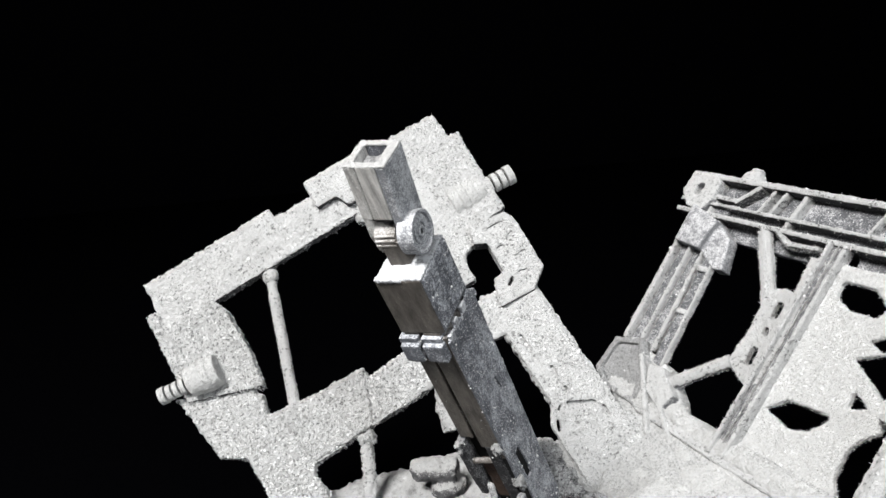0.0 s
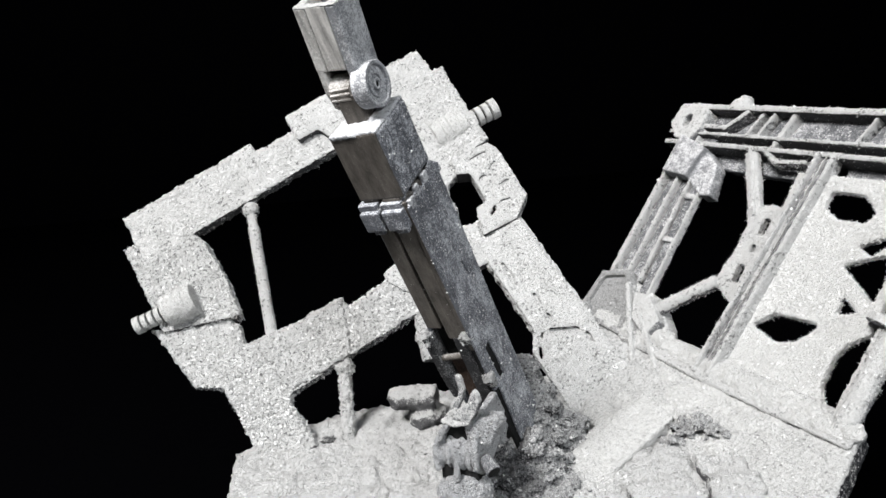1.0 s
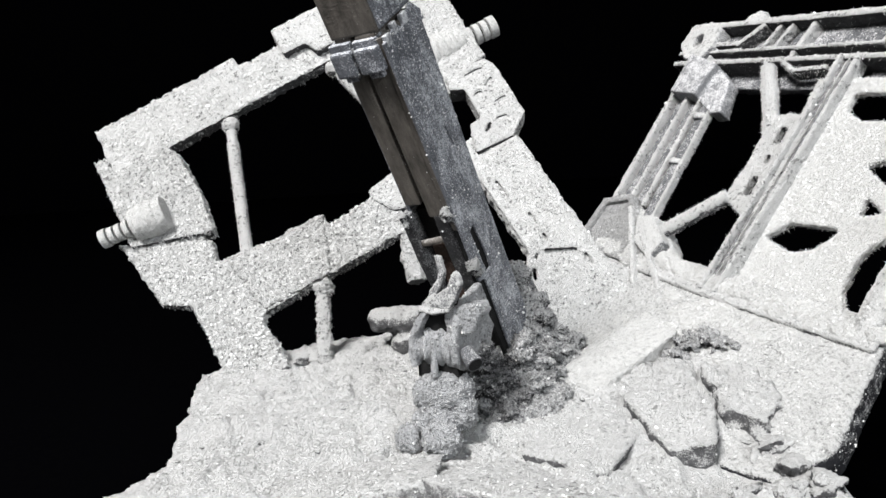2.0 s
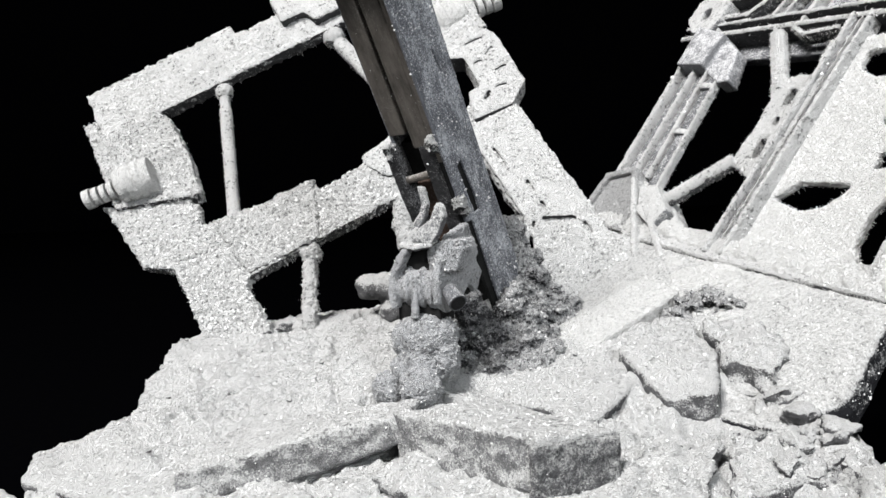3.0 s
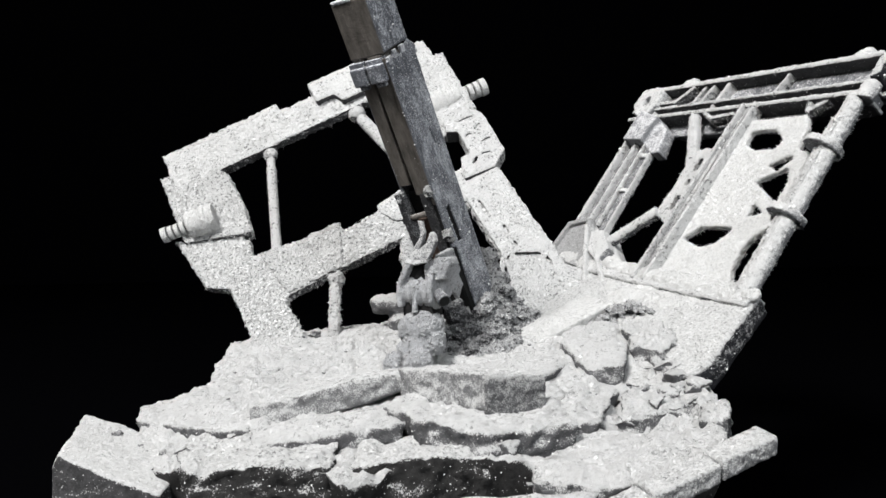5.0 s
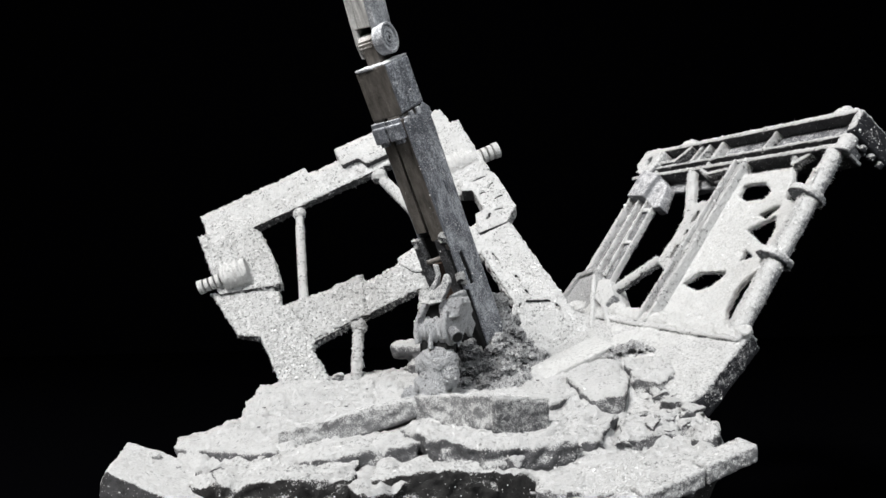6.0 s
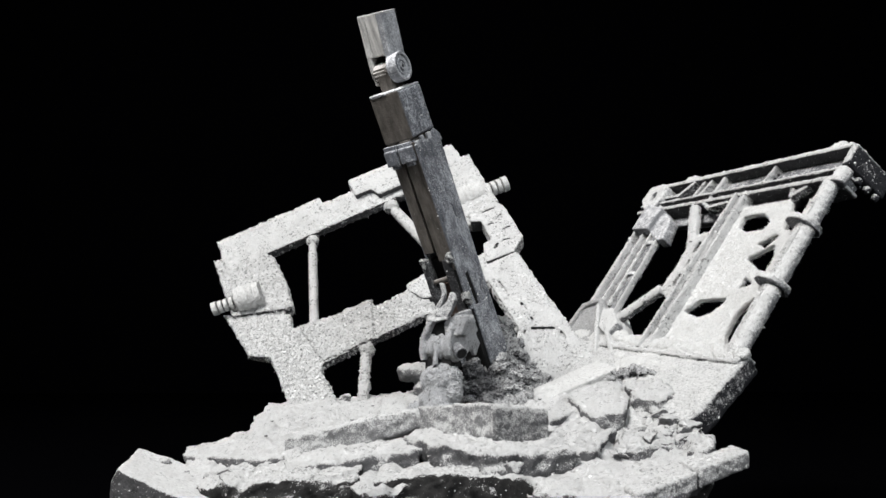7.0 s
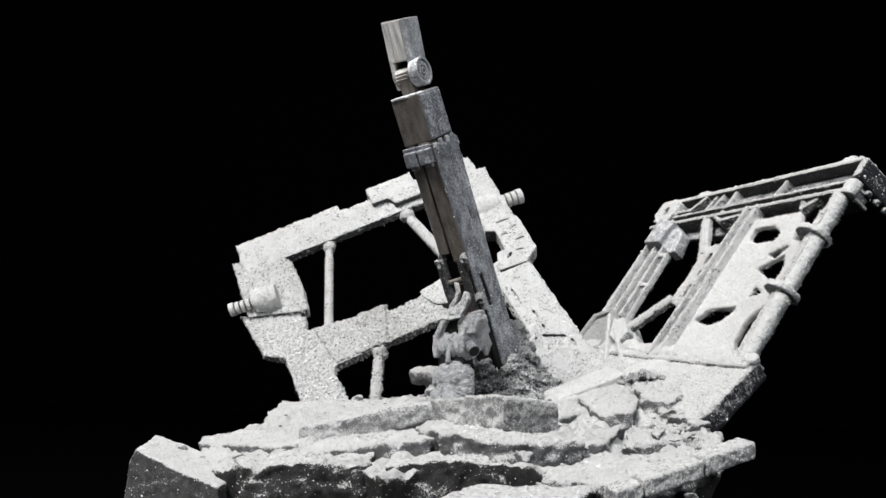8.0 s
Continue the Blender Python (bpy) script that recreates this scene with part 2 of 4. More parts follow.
# ---- the dark studio: black cloth under and round the model ----
bm = fresh()
box(bm, -11, 11, -12, 10, -0.42, -0.32)
tagged(part("floor", bm, BLACK_CLOTH), "black velvet cloth spread under the model", "floor", kind="structure")
for name, dims in {"wall_north": (-11, 11, 10, 10.3), "wall_south": (-11, 11, -12.3, -12), "wall_east": (11, 11.3, -12, 10), "wall_west": (-11.3, -11, -12, 10)}.items():
    bm = fresh()
    box(bm, *dims, -0.42, 10.5)
    tagged(part(name, bm, BLACK_CLOTH), "black velvet backdrop", "backdrop", kind="structure")
bm = fresh()
box(bm, -11.3, 11.3, -12.3, 10.3, 10.5, 10.8)
tagged(part("ceiling", bm, BLACK_CLOTH), "black studio ceiling", "ceiling", kind="structure")


# ---- rubble mound ----
def shards(x, y, f, lift, tilt, crack, width):
    """Broken plates: each cell has its own level and tilt, with a crack round it."""
    p = Vector((x * f, y * f * 1.25, 0.37))
    p += 0.25 * noise.noise_vector(p * 1.7)
    d, c = noise.voronoi(p)
    own = noise.noise_vector(c[0] * 9.13)
    z = lift * own.z + tilt * (own.x * (p.x - c[0].x) + own.y * (p.y - c[0].y))
    return z - crack * max(0.0, 1 - (d[1] - d[0]) / width)


LEDGE = [(-0.46, -0.16), (-0.40, -0.33), (-0.20, -0.50), (0.08, -0.60), (0.45, -0.64), (0.76, -0.61)]   # foot of the upper mound
RIM = [(-0.36, 0.20), (-0.345, -0.03), (-0.35, -0.20), (-0.42, -0.29), (-0.43, -0.38), (-0.42, -0.50), (-0.27, -0.65), (-0.10, -0.67), (0.0, -0.72), (0.05, -0.78), (0.17, -0.70), (0.34, -0.75), (0.50, -0.83), (0.69, -0.80), (0.755, -0.64), (0.76, -0.45), (0.70, -0.10), (0.62, 0.30), (0.30, 0.42), (-0.10, 0.36)]


def past_ledge(x, y):
    """How far a place lies in front of the upper mound's foot."""
    for (ax, ay), (bx, by) in zip(LEDGE, LEDGE[1:]):
        if x < bx or bx == LEDGE[-1][0]:
            return (ay + (by - ay) * (x - ax) / (bx - ax) - y) * (bx - ax) / math.hypot(bx - ax, by - ay)


def height(x, y):
    z = 0.166 + 0.09 * x + 0.20 * min(0.0, y + 0.12) - 0.35 * max(0.0, -0.25 - x) * min(1.0, max(0.0, (0.15 - y) / 0.3))
    z += 0.055 * max(0.0, -0.1 - x)
    z -= 0.045 * math.exp(-((x - 0.63) / 0.12) ** 2 - ((y + 0.47) / 0.10) ** 2) - 0.02 * math.exp(-((x - 0.58) / 0.09) ** 2 - ((y + 0.19) / 0.06) ** 2)
    wave = 0.035 * noise.noise(Vector((x * 7, y * 7, 9.1))) + 0.02 * noise.noise(Vector((x * 19, y * 19, 4.1)))
    s = max(0.0, min(1.0, (past_ledge(x, y) + wave + 0.06) / 0.13))
    z += (min(z, 0.050 + 0.035 * x + 0.05 * (y + 0.6)) - z) * s * s * (3 - 2 * s)
    lumpy = max(0.0, min(1.0, (past_ledge(x, y) + 0.30) / 0.25))
    z += shards(x, y, 5.0, 0.008, 0.018, 0.009, 0.10)
    z += shards(x + 3, y, 13.0, 0.003, 0.010, 0.004, 0.14)
    z += lumpy * (0.022 * abs(noise.noise(Vector((x * 13, y * 13, 6.2)))) + 0.012 * abs(noise.noise(Vector((x * 34, y * 34, 2.2)))) - 0.006)
    z += 0.016 * noise.noise(Vector((x * 9, y * 9, 3.1))) + 0.007 * noise.noise(Vector((x * 30, y * 30, 1.7))) + 0.005 * noise.noise(Vector((x * 75, y * 75, 0))) + 0.003 * noise.noise(Vector((x * 150, y * 150, 5)))
    return z


def rim_at(angle, cx=0.15, cy=-0.15):
    """Distance from the mound's middle to its edge in a direction."""
    best = 0.4
    d = Vector((math.cos(angle), math.sin(angle)))
    for (ax, ay), (bx, by) in zip(RIM, RIM[1:] + RIM[:1]):
        e, p = Vector((bx - ax, by - ay)), Vector((ax - cx, ay - cy))
        det = d.x * -e.y + d.y * e.x
        if abs(det) > 1e-9:
            s, t = (p.x * -e.y + p.y * e.x) / det, (d.x * p.y - d.y * p.x) / det
            if s > 0 and -1e-6 <= t <= 1 + 1e-6:
                best = s
    return best + 0.012 * noise.noise(d.to_3d() * 9) + 0.008 * noise.noise(d.to_3d() * 31)


RINGS, SPOKES = 210, 600
verts, faces = [(0.15, -0.15, height(0.15, -0.15))], []
for i in range(1, RINGS + 4):
    for k in range(SPOKES):
        a = k * math.tau / SPOKES
        s = min(1.0, i / RINGS) * rim_at(a)
        x, y = 0.15 + math.cos(a) * s, -0.15 + math.sin(a) * s
        z = height(x, y)
        if i > RINGS:
            q = (0.985, 0.95, 0.72)[i - RINGS - 1]
            x, y, z = 0.15 + (x - 0.15) * q, -0.15 + (y + 0.15) * q, (z - 0.02 - 0.012 * noise.noise(Vector((x * 25, y * 25, 7))), z - 0.085, -0.32)[i - RINGS - 1]
        verts.append((x, y, z))
    for k in range(SPOKES):
        n0, n1 = 1 + (i - 1) * SPOKES + k, 1 + (i - 1) * SPOKES + (k + 1) % SPOKES
        faces.append((0, n0, n1) if i == 1 else (n0 - SPOKES, n0, n1, n1 - SPOKES))
me = bpy.data.meshes.new("ground")
me.from_pydata([(x * U, y * U, z * U) for x, y, z in verts], [], faces)
me.materials.append(ASH_ROCK)
me.materials.append(ASH_DARKROCK)
me.polygons.foreach_set("material_index", [0] * (RINGS * SPOKES) + [1] * (3 * SPOKES))
me.shade_smooth()
mound = tagged(new("ground", me), "mound of broken rubble under pale ash", "ground", kind="structure")

DUSTED = [(mound, 2.2, 0.0011, "pale")]   # what grains lie on: object, grains on a square millimetre, size


def slab(name, label, top, thick, material=ASH_ROCK, rough=0.012, category="rock", inset=0.9, voxel=0.008):
    """A broken flat stone: its top corners, and its thickness downwards."""
    bm = fresh()
    c = sum((Vector(p) for p in top), Vector()) / len(top)
    for p in top:
        bm.verts.new(Vector(p) - c)
        bm.verts.new((Vector(p) - c) * inset - Vector((0, 0, thick)))
    bmesh.ops.convex_hull(bm, input=bm.verts)
    ob = part(name, bm, material)
    ob.location = c * U
    crust(ob, voxel, rough, 0.07)
    DUSTED.append((ob, 2.2, 0.0011, "pale"))
    return tagged(ob, label, category, "broken stones")


block = slab("block", "squared broken concrete block half buried in ash", [(0.125, -0.495, 0.184), (0.296, -0.668, 0.203), (0.412, -0.616, 0.187), (0.268, -0.44, 0.178)], 0.072, CONCRETE, 0.007, inset=0.97, voxel=0.005)
bm = fresh()
for x, y, z in ((0.293, -0.671, 0.195), (0.411, -0.619, 0.180)):
    for out, down in ((0.0, 0.0), (0.0, 0.070), (-0.012, 0.0), (-0.012, 0.070)):
        bm.verts.new(Vector((x + out * 0.46, y - out * 0.89, z - down)) - block.location / U)
bmesh.ops.convex_hull(bm, input=bm.verts)
crust(part("broken_face", bm, DARK_STONE, block, "bare grey speckled broken face"), 0.004, 0.006, 0.03)
slab("slab", "long flat broken slab under pale ash", [(-0.178, -0.495, 0.112), (-0.04, -0.50, 0.134), (0.024, -0.50, 0.147), (0.150, -0.502, 0.187), (0.17, -0.37, 0.160), (-0.12, -0.32, 0.118)], 0.046, CONCRETE, rough=0.008, inset=0.98, voxel=0.005)
slab("slab", "low flat slab with a crumbled edge under pale ash", [(-0.474, -0.262, 0.068), (-0.452, -0.362, 0.062), (-0.33, -0.45, 0.066), (-0.17, -0.53, 0.074), (-0.08, -0.33, 0.115), (-0.30, -0.16, 0.105)], 0.045)
slab("slab", "flat front slab with a dark broken edge under ash", [(-0.245, -0.685, 0.040), (-0.123, -0.70, 0.056), (-0.058, -0.71, 0.046), (0.015, -0.715, 0.057), (0.02, -0.60, 0.070), (-0.18, -0.52, 0.068), (-0.31, -0.55, 0.052)], 0.10, ASH_DARKROCK, rough=0.030, inset=0.97)
slab("slab", "wide flat front slab with a dark broken edge under ash", [(0.04, -0.72, 0.044), (0.10, -0.73, 0.064), (0.165, -0.72, 0.067), (0.26, -0.725, 0.069), (0.315, -0.715, 0.052), (0.36, -0.66, 0.075), (0.33, -0.60, 0.085), (0.06, -0.62, 0.075)], 0.10, ASH_DARKROCK, rough=0.028, inset=0.97)
slab("rock", "crumbling ash bank under the block", [(0.10, -0.56, 0.128), (0.19, -0.68, 0.120), (0.285, -0.725, 0.104), (0.36, -0.70, 0.100), (0.46, -0.69, 0.116), (0.44, -0.58, 0.13), (0.2, -0.48, 0.15)], 0.07, ASH_ROCK, 0.026)
slab("rock", "low ash bank between the slab and the block", [(0.10, -0.43, 0.152), (0.165, -0.50, 0.178), (0.27, -0.45, 0.168), (0.24, -0.37, 0.140), (0.13, -0.37, 0.134)], 0.05, ASH_ROCK, 0.012)
slab("rock", "crumbling ash bank under the long slab", [(-0.17, -0.525, 0.074), (-0.10, -0.53, 0.098), (-0.01, -0.53, 0.096), (0.10, -0.545, 0.118), (0.15, -0.63, 0.110), (-0.05, -0.63, 0.078), (-0.15, -0.59, 0.062)], 0.05, ASH_ROCK, 0.022)
slab("slab", "low flat slab sloping down under thick ash", [(0.34, -0.79, 0.046), (0.48, -0.86, 0.050), (0.62, -0.83, 0.080), (0.69, -0.80, 0.098), (0.72, -0.70, 0.105), (0.42, -0.66, 0.072)], 0.05, rough=0.022)
slab("block", "tilted dark stone block with an ash-covered top", [(-0.558, -0.361, 0.075), (-0.47, -0.37, 0.050), (-0.30, -0.46, 0.010), (-0.30, -0.665, -0.002), (-0.377, -0.655, 0.022), (-0.461, -0.638, 0.052), (-0.493, -0.627, 0.066), (-0.521, -0.600, 0.036)], 0.16, BLOCK_STONE, rough=0.006, inset=1.0, voxel=0.005)
slab("rock", "pale angular rock lying on the mound", [(0.50, -0.27, 0.205), (0.63, -0.27, 0.208), (0.655, -0.33, 0.195), (0.615, -0.43, 0.165), (0.535, -0.42, 0.155)], 0.07, ASH_ROCK)
slab("rock", "rounded crumbling rock on the mound", [(0.66, -0.24, 0.235), (0.74, -0.26, 0.245), (0.76, -0.36, 0.215), (0.70, -0.42, 0.185), (0.65, -0.36, 0.20)], 0.08, ASH_ROCK, 0.03)
slab("slab", "smooth pale flat stone beside the foot", [(0.30, -0.37, 0.152), (0.36, -0.23, 0.170), (0.49, -0.22, 0.188), (0.51, -0.36, 0.162), (0.42, -0.46, 0.143)], 0.05, ASH_ROCK, 0.008)
slab("plank", "long smooth pale plank half sunk in the ash", [(0.41, -0.262, 0.168), (0.355, -0.165, 0.175), (0.52, -0.04, 0.234), (0.637, -0.028, 0.283), (0.672, -0.115, 0.262)], 0.06, ASH_THICK, 0.005, "plank", voxel=0.005)
slab("slab", "ash-covered flat front stone broken at its edge", [(0.12, -0.98, 0.014), (0.34, -0.98, 0.018), (0.40, -0.92, 0.026), (0.46, -0.84, 0.046), (0.22, -0.84, 0.045)], 0.06, ASH_DARKROCK)

def rock(x, y, r, seed, material=ASH_ROCK, z=None, label="small broken stone in the ash"):
    rnd = random.Random(seed)
    bm = fresh()
    for _ in range(11):
        v = Vector((rnd.uniform(-1, 1), rnd.uniform(-1, 1), rnd.uniform(-1, 1))).normalized()
        bm.verts.new(Vector((v.x * r * rnd.uniform(0.8, 1.3), v.y * r * rnd.uniform(0.7, 1.1), v.z * r * rnd.uniform(0.45, 0.8))))
    bmesh.ops.convex_hull(bm, input=bm.verts)
    ob = part("rock", bm, material)
    ob.location = Vector((x, y, (height(x, y) if z is None else z) + r * 0.25)) * U
    ob.rotation_euler = (0, 0, rnd.uniform(0, 6))
    crust(ob, max(0.0035, r * 0.10), r * 0.30, r * 1.0)
    return tagged(ob, label, "rock", "small stones")


bm = rod(fresh(), (0.064, 0.21, 0.244), (0.16, 0.19, 0.240), 0.030, 0.036, 18)
ball(bm, (0.066, 0.21, 0.243), 0.032)
ball(bm, (0.135, 0.20, 0.190), 0.045, (1.1, 1, 0.9))
tagged(crust(part("rock", bm, ASH_ROCK), 0.006, 0.014, 0.04), "pale rounded lump of stone behind the foot", "rock", "broken stones")
rock(-0.13, 0.20, 0.026, 63, ASH_ROCK)
rock(-0.17, 0.17, 0.020, 64, ASH_ROCK)
rnd = random.Random(11)
made = 0
while made < 110:
    x, y = rnd.uniform(-0.45, 0.72), rnd.uniform(-0.64, 0.25)
    d = Vector((x - 0.15, y + 0.15))
    if d.length > rim_at(math.atan2(d.y, d.x)) * 0.97:
        continue
    r = rnd.choice((0.006, 0.008)) if past_ledge(x, y) < -0.02 else rnd.choice((0.007, 0.009, 0.012, 0.016))
    rock(x, y, r, 100 + made)
    made += 1

# rubble along the foot of the mound
slab("rock", "rounded ash-covered ledge stone below the block", [(0.33, -0.68, 0.095), (0.50, -0.67, 0.105), (0.57, -0.54, 0.140), (0.40, -0.55, 0.135)], 0.06, rough=0.035)
slab("rock", "upright pale chunk under the edge of the plate", [(0.690, -0.69, 0.105), (0.725, -0.71, 0.118), (0.752, -0.63, 0.140), (0.70, -0.60, 0.130)], 0.08, ASH_ROCK, 0.030)
slab("rock", "rounded ash-covered ledge stone beside the plate", [(0.53, -0.65, 0.100), (0.68, -0.62, 0.110), (0.72, -0.52, 0.140), (0.59, -0.52, 0.145)], 0.06, rough=0.035)
rnd = random.Random(31)
for k in range(22):
    x = rnd.uniform(0.22, 0.74)
    y = -0.60 + rnd.gauss(0, 0.05) + 0.10 * max(0, x - 0.5)
    rock(x, y, rnd.choice((0.018, 0.024, 0.03, 0.04)), 300 + k, label="crumbling ash-covered stone on the slope")
for k in range(14):
    rock(rnd.uniform(0.66, 0.76), rnd.uniform(-0.58, -0.40), rnd.choice((0.02, 0.028, 0.036)), 400 + k, label="crumbling ash-covered stone on the slope")

# grey clods heaped against the barrel
def clods(name, label, spots, base, seed, dust, size=1.0, material=ASH_GREY):
    """A pile of small rough lumps: spots are (x, y, radius, foot, peak, lumps)."""
    rnd = random.Random(seed)
    bm = fresh()
    for cx, cy, rad, low, peak, count in spots:
        for _ in range(count):
            a, s = rnd.uniform(0, math.tau), rnd.random() ** 0.55
            r = size * rnd.choice((0.006, 0.009, 0.013, 0.018, 0.026))
            m = pose(cx + math.cos(a) * s * rad, cy + math.sin(a) * s * rad, peak + (low - peak) * s ** 0.85 - rnd.uniform(0, 0.02), rnd.uniform(0, 360), 0, rnd.uniform(0, 360))
            bmesh.ops.create_icosphere(bm, subdivisions=1, radius=r, matrix=m @ Matrix.Diagonal((1.25, 0.9, 0.75, 1)))
        if base:
            bmesh.ops.create_cone(bm, cap_ends=True, segments=24, radius1=rad * 0.85, radius2=rad * 0.12, depth=peak - low, matrix=pose(cx, cy, (low + peak) / 2 - 0.015))
    ob = tagged(crust(part(name, bm, material), 0.0034, 0.016, 0.015), label, "heap")
    DUSTED.append((ob, dust, 0.0020, "grey"))


clods("clod_mound", "heap of grey ash clods packed round the barrel", [(0.355, -0.04, 0.13, 0.20, 0.425, 130), (0.350, -0.185, 0.070, 0.18, 0.315, 60), (0.33, -0.15, 0.13, 0.15, 0.30, 130), (0.43, -0.06, 0.10, 0.17, 0.29, 70), (0.47, -0.02, 0.11, 0.17, 0.24, 60), (0.40, -0.17, 0.09, 0.15, 0.20, 50)], True, 5, 4.0)
# the barrel's shadow is put into the colour of these clods
clods("clod_mound", "clods painted dark for the barrel's shadow beside the foot", [(0.275, -0.185, 0.070, 0.16, 0.300, 60), (0.285, -0.235, 0.075, 0.13, 0.205, 70), (0.318, -0.195, 0.045, 0.19, 0.285, 40)], True, 7, 1.6, 1.0, ASH_DARK_SHADE)
# raised clods whose dark colour stands in for a hollow's shade
clods("clod_mound", "clods painted dark for the shade of a hollow in the tilted block", [(-0.465, -0.445, 0.018, 0.046, 0.052, 12), (-0.430, -0.475, 0.022, 0.036, 0.044, 18), (-0.400, -0.500, 0.020, 0.028, 0.036, 14)], False, 9, 2.0, 0.45, ASH_DARK_SHADE)
clods("clod_mound", "patch of dark crumbled clods beside the plank", [(0.610, -0.168, 0.026, 0.205, 0.214, 34), (0.645, -0.160, 0.026, 0.228, 0.240, 34), (0.680, -0.150, 0.026, 0.252, 0.268, 34), (0.715, -0.150, 0.034, 0.262, 0.272, 34), (0.735, -0.19, 0.025, 0.252, 0.262, 16)], False, 6, 6.0, 0.5)
# grey clods also darken the shadowed hollow below the plate
clods("clod_mound", "crumbled clods under the plate's edge, darkened for the shaded hollow", [(0.705, -0.585, 0.045, 0.085, 0.115, 40), (0.74, -0.50, 0.035, 0.10, 0.135, 26), (0.755, -0.42, 0.030, 0.13, 0.16, 20)], False, 8, 6.0, 0.7)

# cracked bar at the front edge
bar_end = thing("broken_bar", "square ash-covered bar cracked across, lying on the front stones", "bar")
ends = Vector((0.729, -0.880, 0.134)), Vector((0.463, -0.955, 0.055))   # upper front edge
along = (ends[1] - ends[0]).normalized()
back = Vector((-along.y, along.x, 0)).normalized() * -0.050
for q0, q1, drop in ((0.0, 0.375, 0.0), (0.392, 0.80, 0.002), (0.815, 1.0, 0.005)):
    bm = fresh()
    for q in (q0, q1):
        p = ends[0].lerp(ends[1], q) - Vector((0, 0, drop))
        for v in (p, p + back + Vector((0, 0, 0.004)), p - Vector((0, 0, 0.031)), p + back - Vector((0, 0, 0.031))):
            bm.verts.new(v)
    bmesh.ops.convex_hull(bm, input=bm.verts)
    piece = crust(part("bar_piece", bm, CONCRETE, bar_end), 0.003, 0.004, 0.025)
    DUSTED.append((piece, 2.0, 0.0011, "pale"))
rock(0.60, -0.90, 0.022, 71, ASH_ROCK, 0.036)

# tilted floor plate on which the truss stands
plate = thing("floor_plate", "tilted ash-covered floor plate with a dark thick edge", "plate", axes_at((0.693, 0.263, 0.358), (0.357, -0.930, -0.096), (0.830, 0.275, 0.485), (-0.425, -0.253, 0.869)))
bm = fresh()
prism(bm, [(-0.10, -0.035), (-0.14, 0.015), (0.62, 0.03), (0.668, 0.022), (0.755, -0.24), (0.72, -0.34), (0.42, -0.42), (0.20, -0.42), (0.10, -0.24), (0.05, -0.10)], -0.062, 0.0, 0.006)
DUSTED.append((crust(part("plate", bm, ASH_BLACK, plate), 0.006, 0.005, 0.04), 2.2, 0.0012, "pale"))
bm = prism(fresh(), [(0.03, -0.052), (0.32, -0.054), (0.50, -0.049), (0.680, -0.040), (0.672, 0.022), (0.62, 0.03), (-0.10, 0.016)], -0.01, 0.012, 0.002)
DUSTED.append((crust(part("lip", bm, ASH, plate, "raised lip along the foot of the truss"), 0.0045, 0.004, 0.025), 2.5, 0.0012, "pale"))
# powder drifted against the foot of the truss
rnd = random.Random(21)
bm = fresh()
for k in range(46):
    q = k / 45
    w = rnd.uniform(0.012, 0.030)
    ball(bm, (-0.10 + 0.76 * q, -0.004 + rnd.uniform(-0.022, 0.012), 0.008), w, (1.5, 0.9, rnd.uniform(0.35, 0.7)))
for k in range(26):
    ball(bm, (rnd.uniform(0.15, 0.60), -0.05 - 0.30 * rnd.random() ** 1.5, -0.004), rnd.uniform(0.012, 0.035), (1.6, 1.1, 0.32))
drift = crust(part("ash_drift", bm, ASH_THICK, plate, "pale powder drifted over the plate"), 0.0045, 0.010, 0.03)
DUSTED.append((drift, 2.5, 0.0012, "pale"))

# ---- leaning machine frame behind the barrel ----
FRAME = axes_at((-0.304, 0.186, 0.134), (0.900, 0.119, 0.419), (-0.418, 0.510, 0.752), (-0.124, -0.852, 0.509))
rig = thing("machine_frame", "ash-covered white machine frame leaning back on the rubble", "frame", FRAME)


def rig_part(name, outline, z0, z1, label="", voxel=0.007, amount=0.006, material=ASH, grooves=()):
    """A plate of the frame; grooves are short cuts through it, each from one point to another."""
    cuts = []
    for a, b in grooves:
        a, b = Vector(a), Vector(b)
        n = Vector((a.y - b.y, b.x - a.x)).normalized() * 0.0048
        cuts.append([tuple(a + n), tuple(a - n), tuple(b - n), tuple(b + n)])
    bm = prism(fresh(), outline, z0, z1, holes=cuts)
    ob = crust(part(name, bm, material, rig, label), voxel, amount, 0.03)
    DUSTED.append((ob, 3.4, 0.0019, "pale"))
    return ob


def frame_piece(name, label, outlines, amount, fine, dust, material=ASH):
    bm = fresh()
    for outline in outlines:
        prism(bm, outline, -0.036, 0.0)
    DUSTED.append((crust(part(name, bm, material, rig, label), 0.0038, amount, 0.032, fine), dust, 0.0019, "pale"))


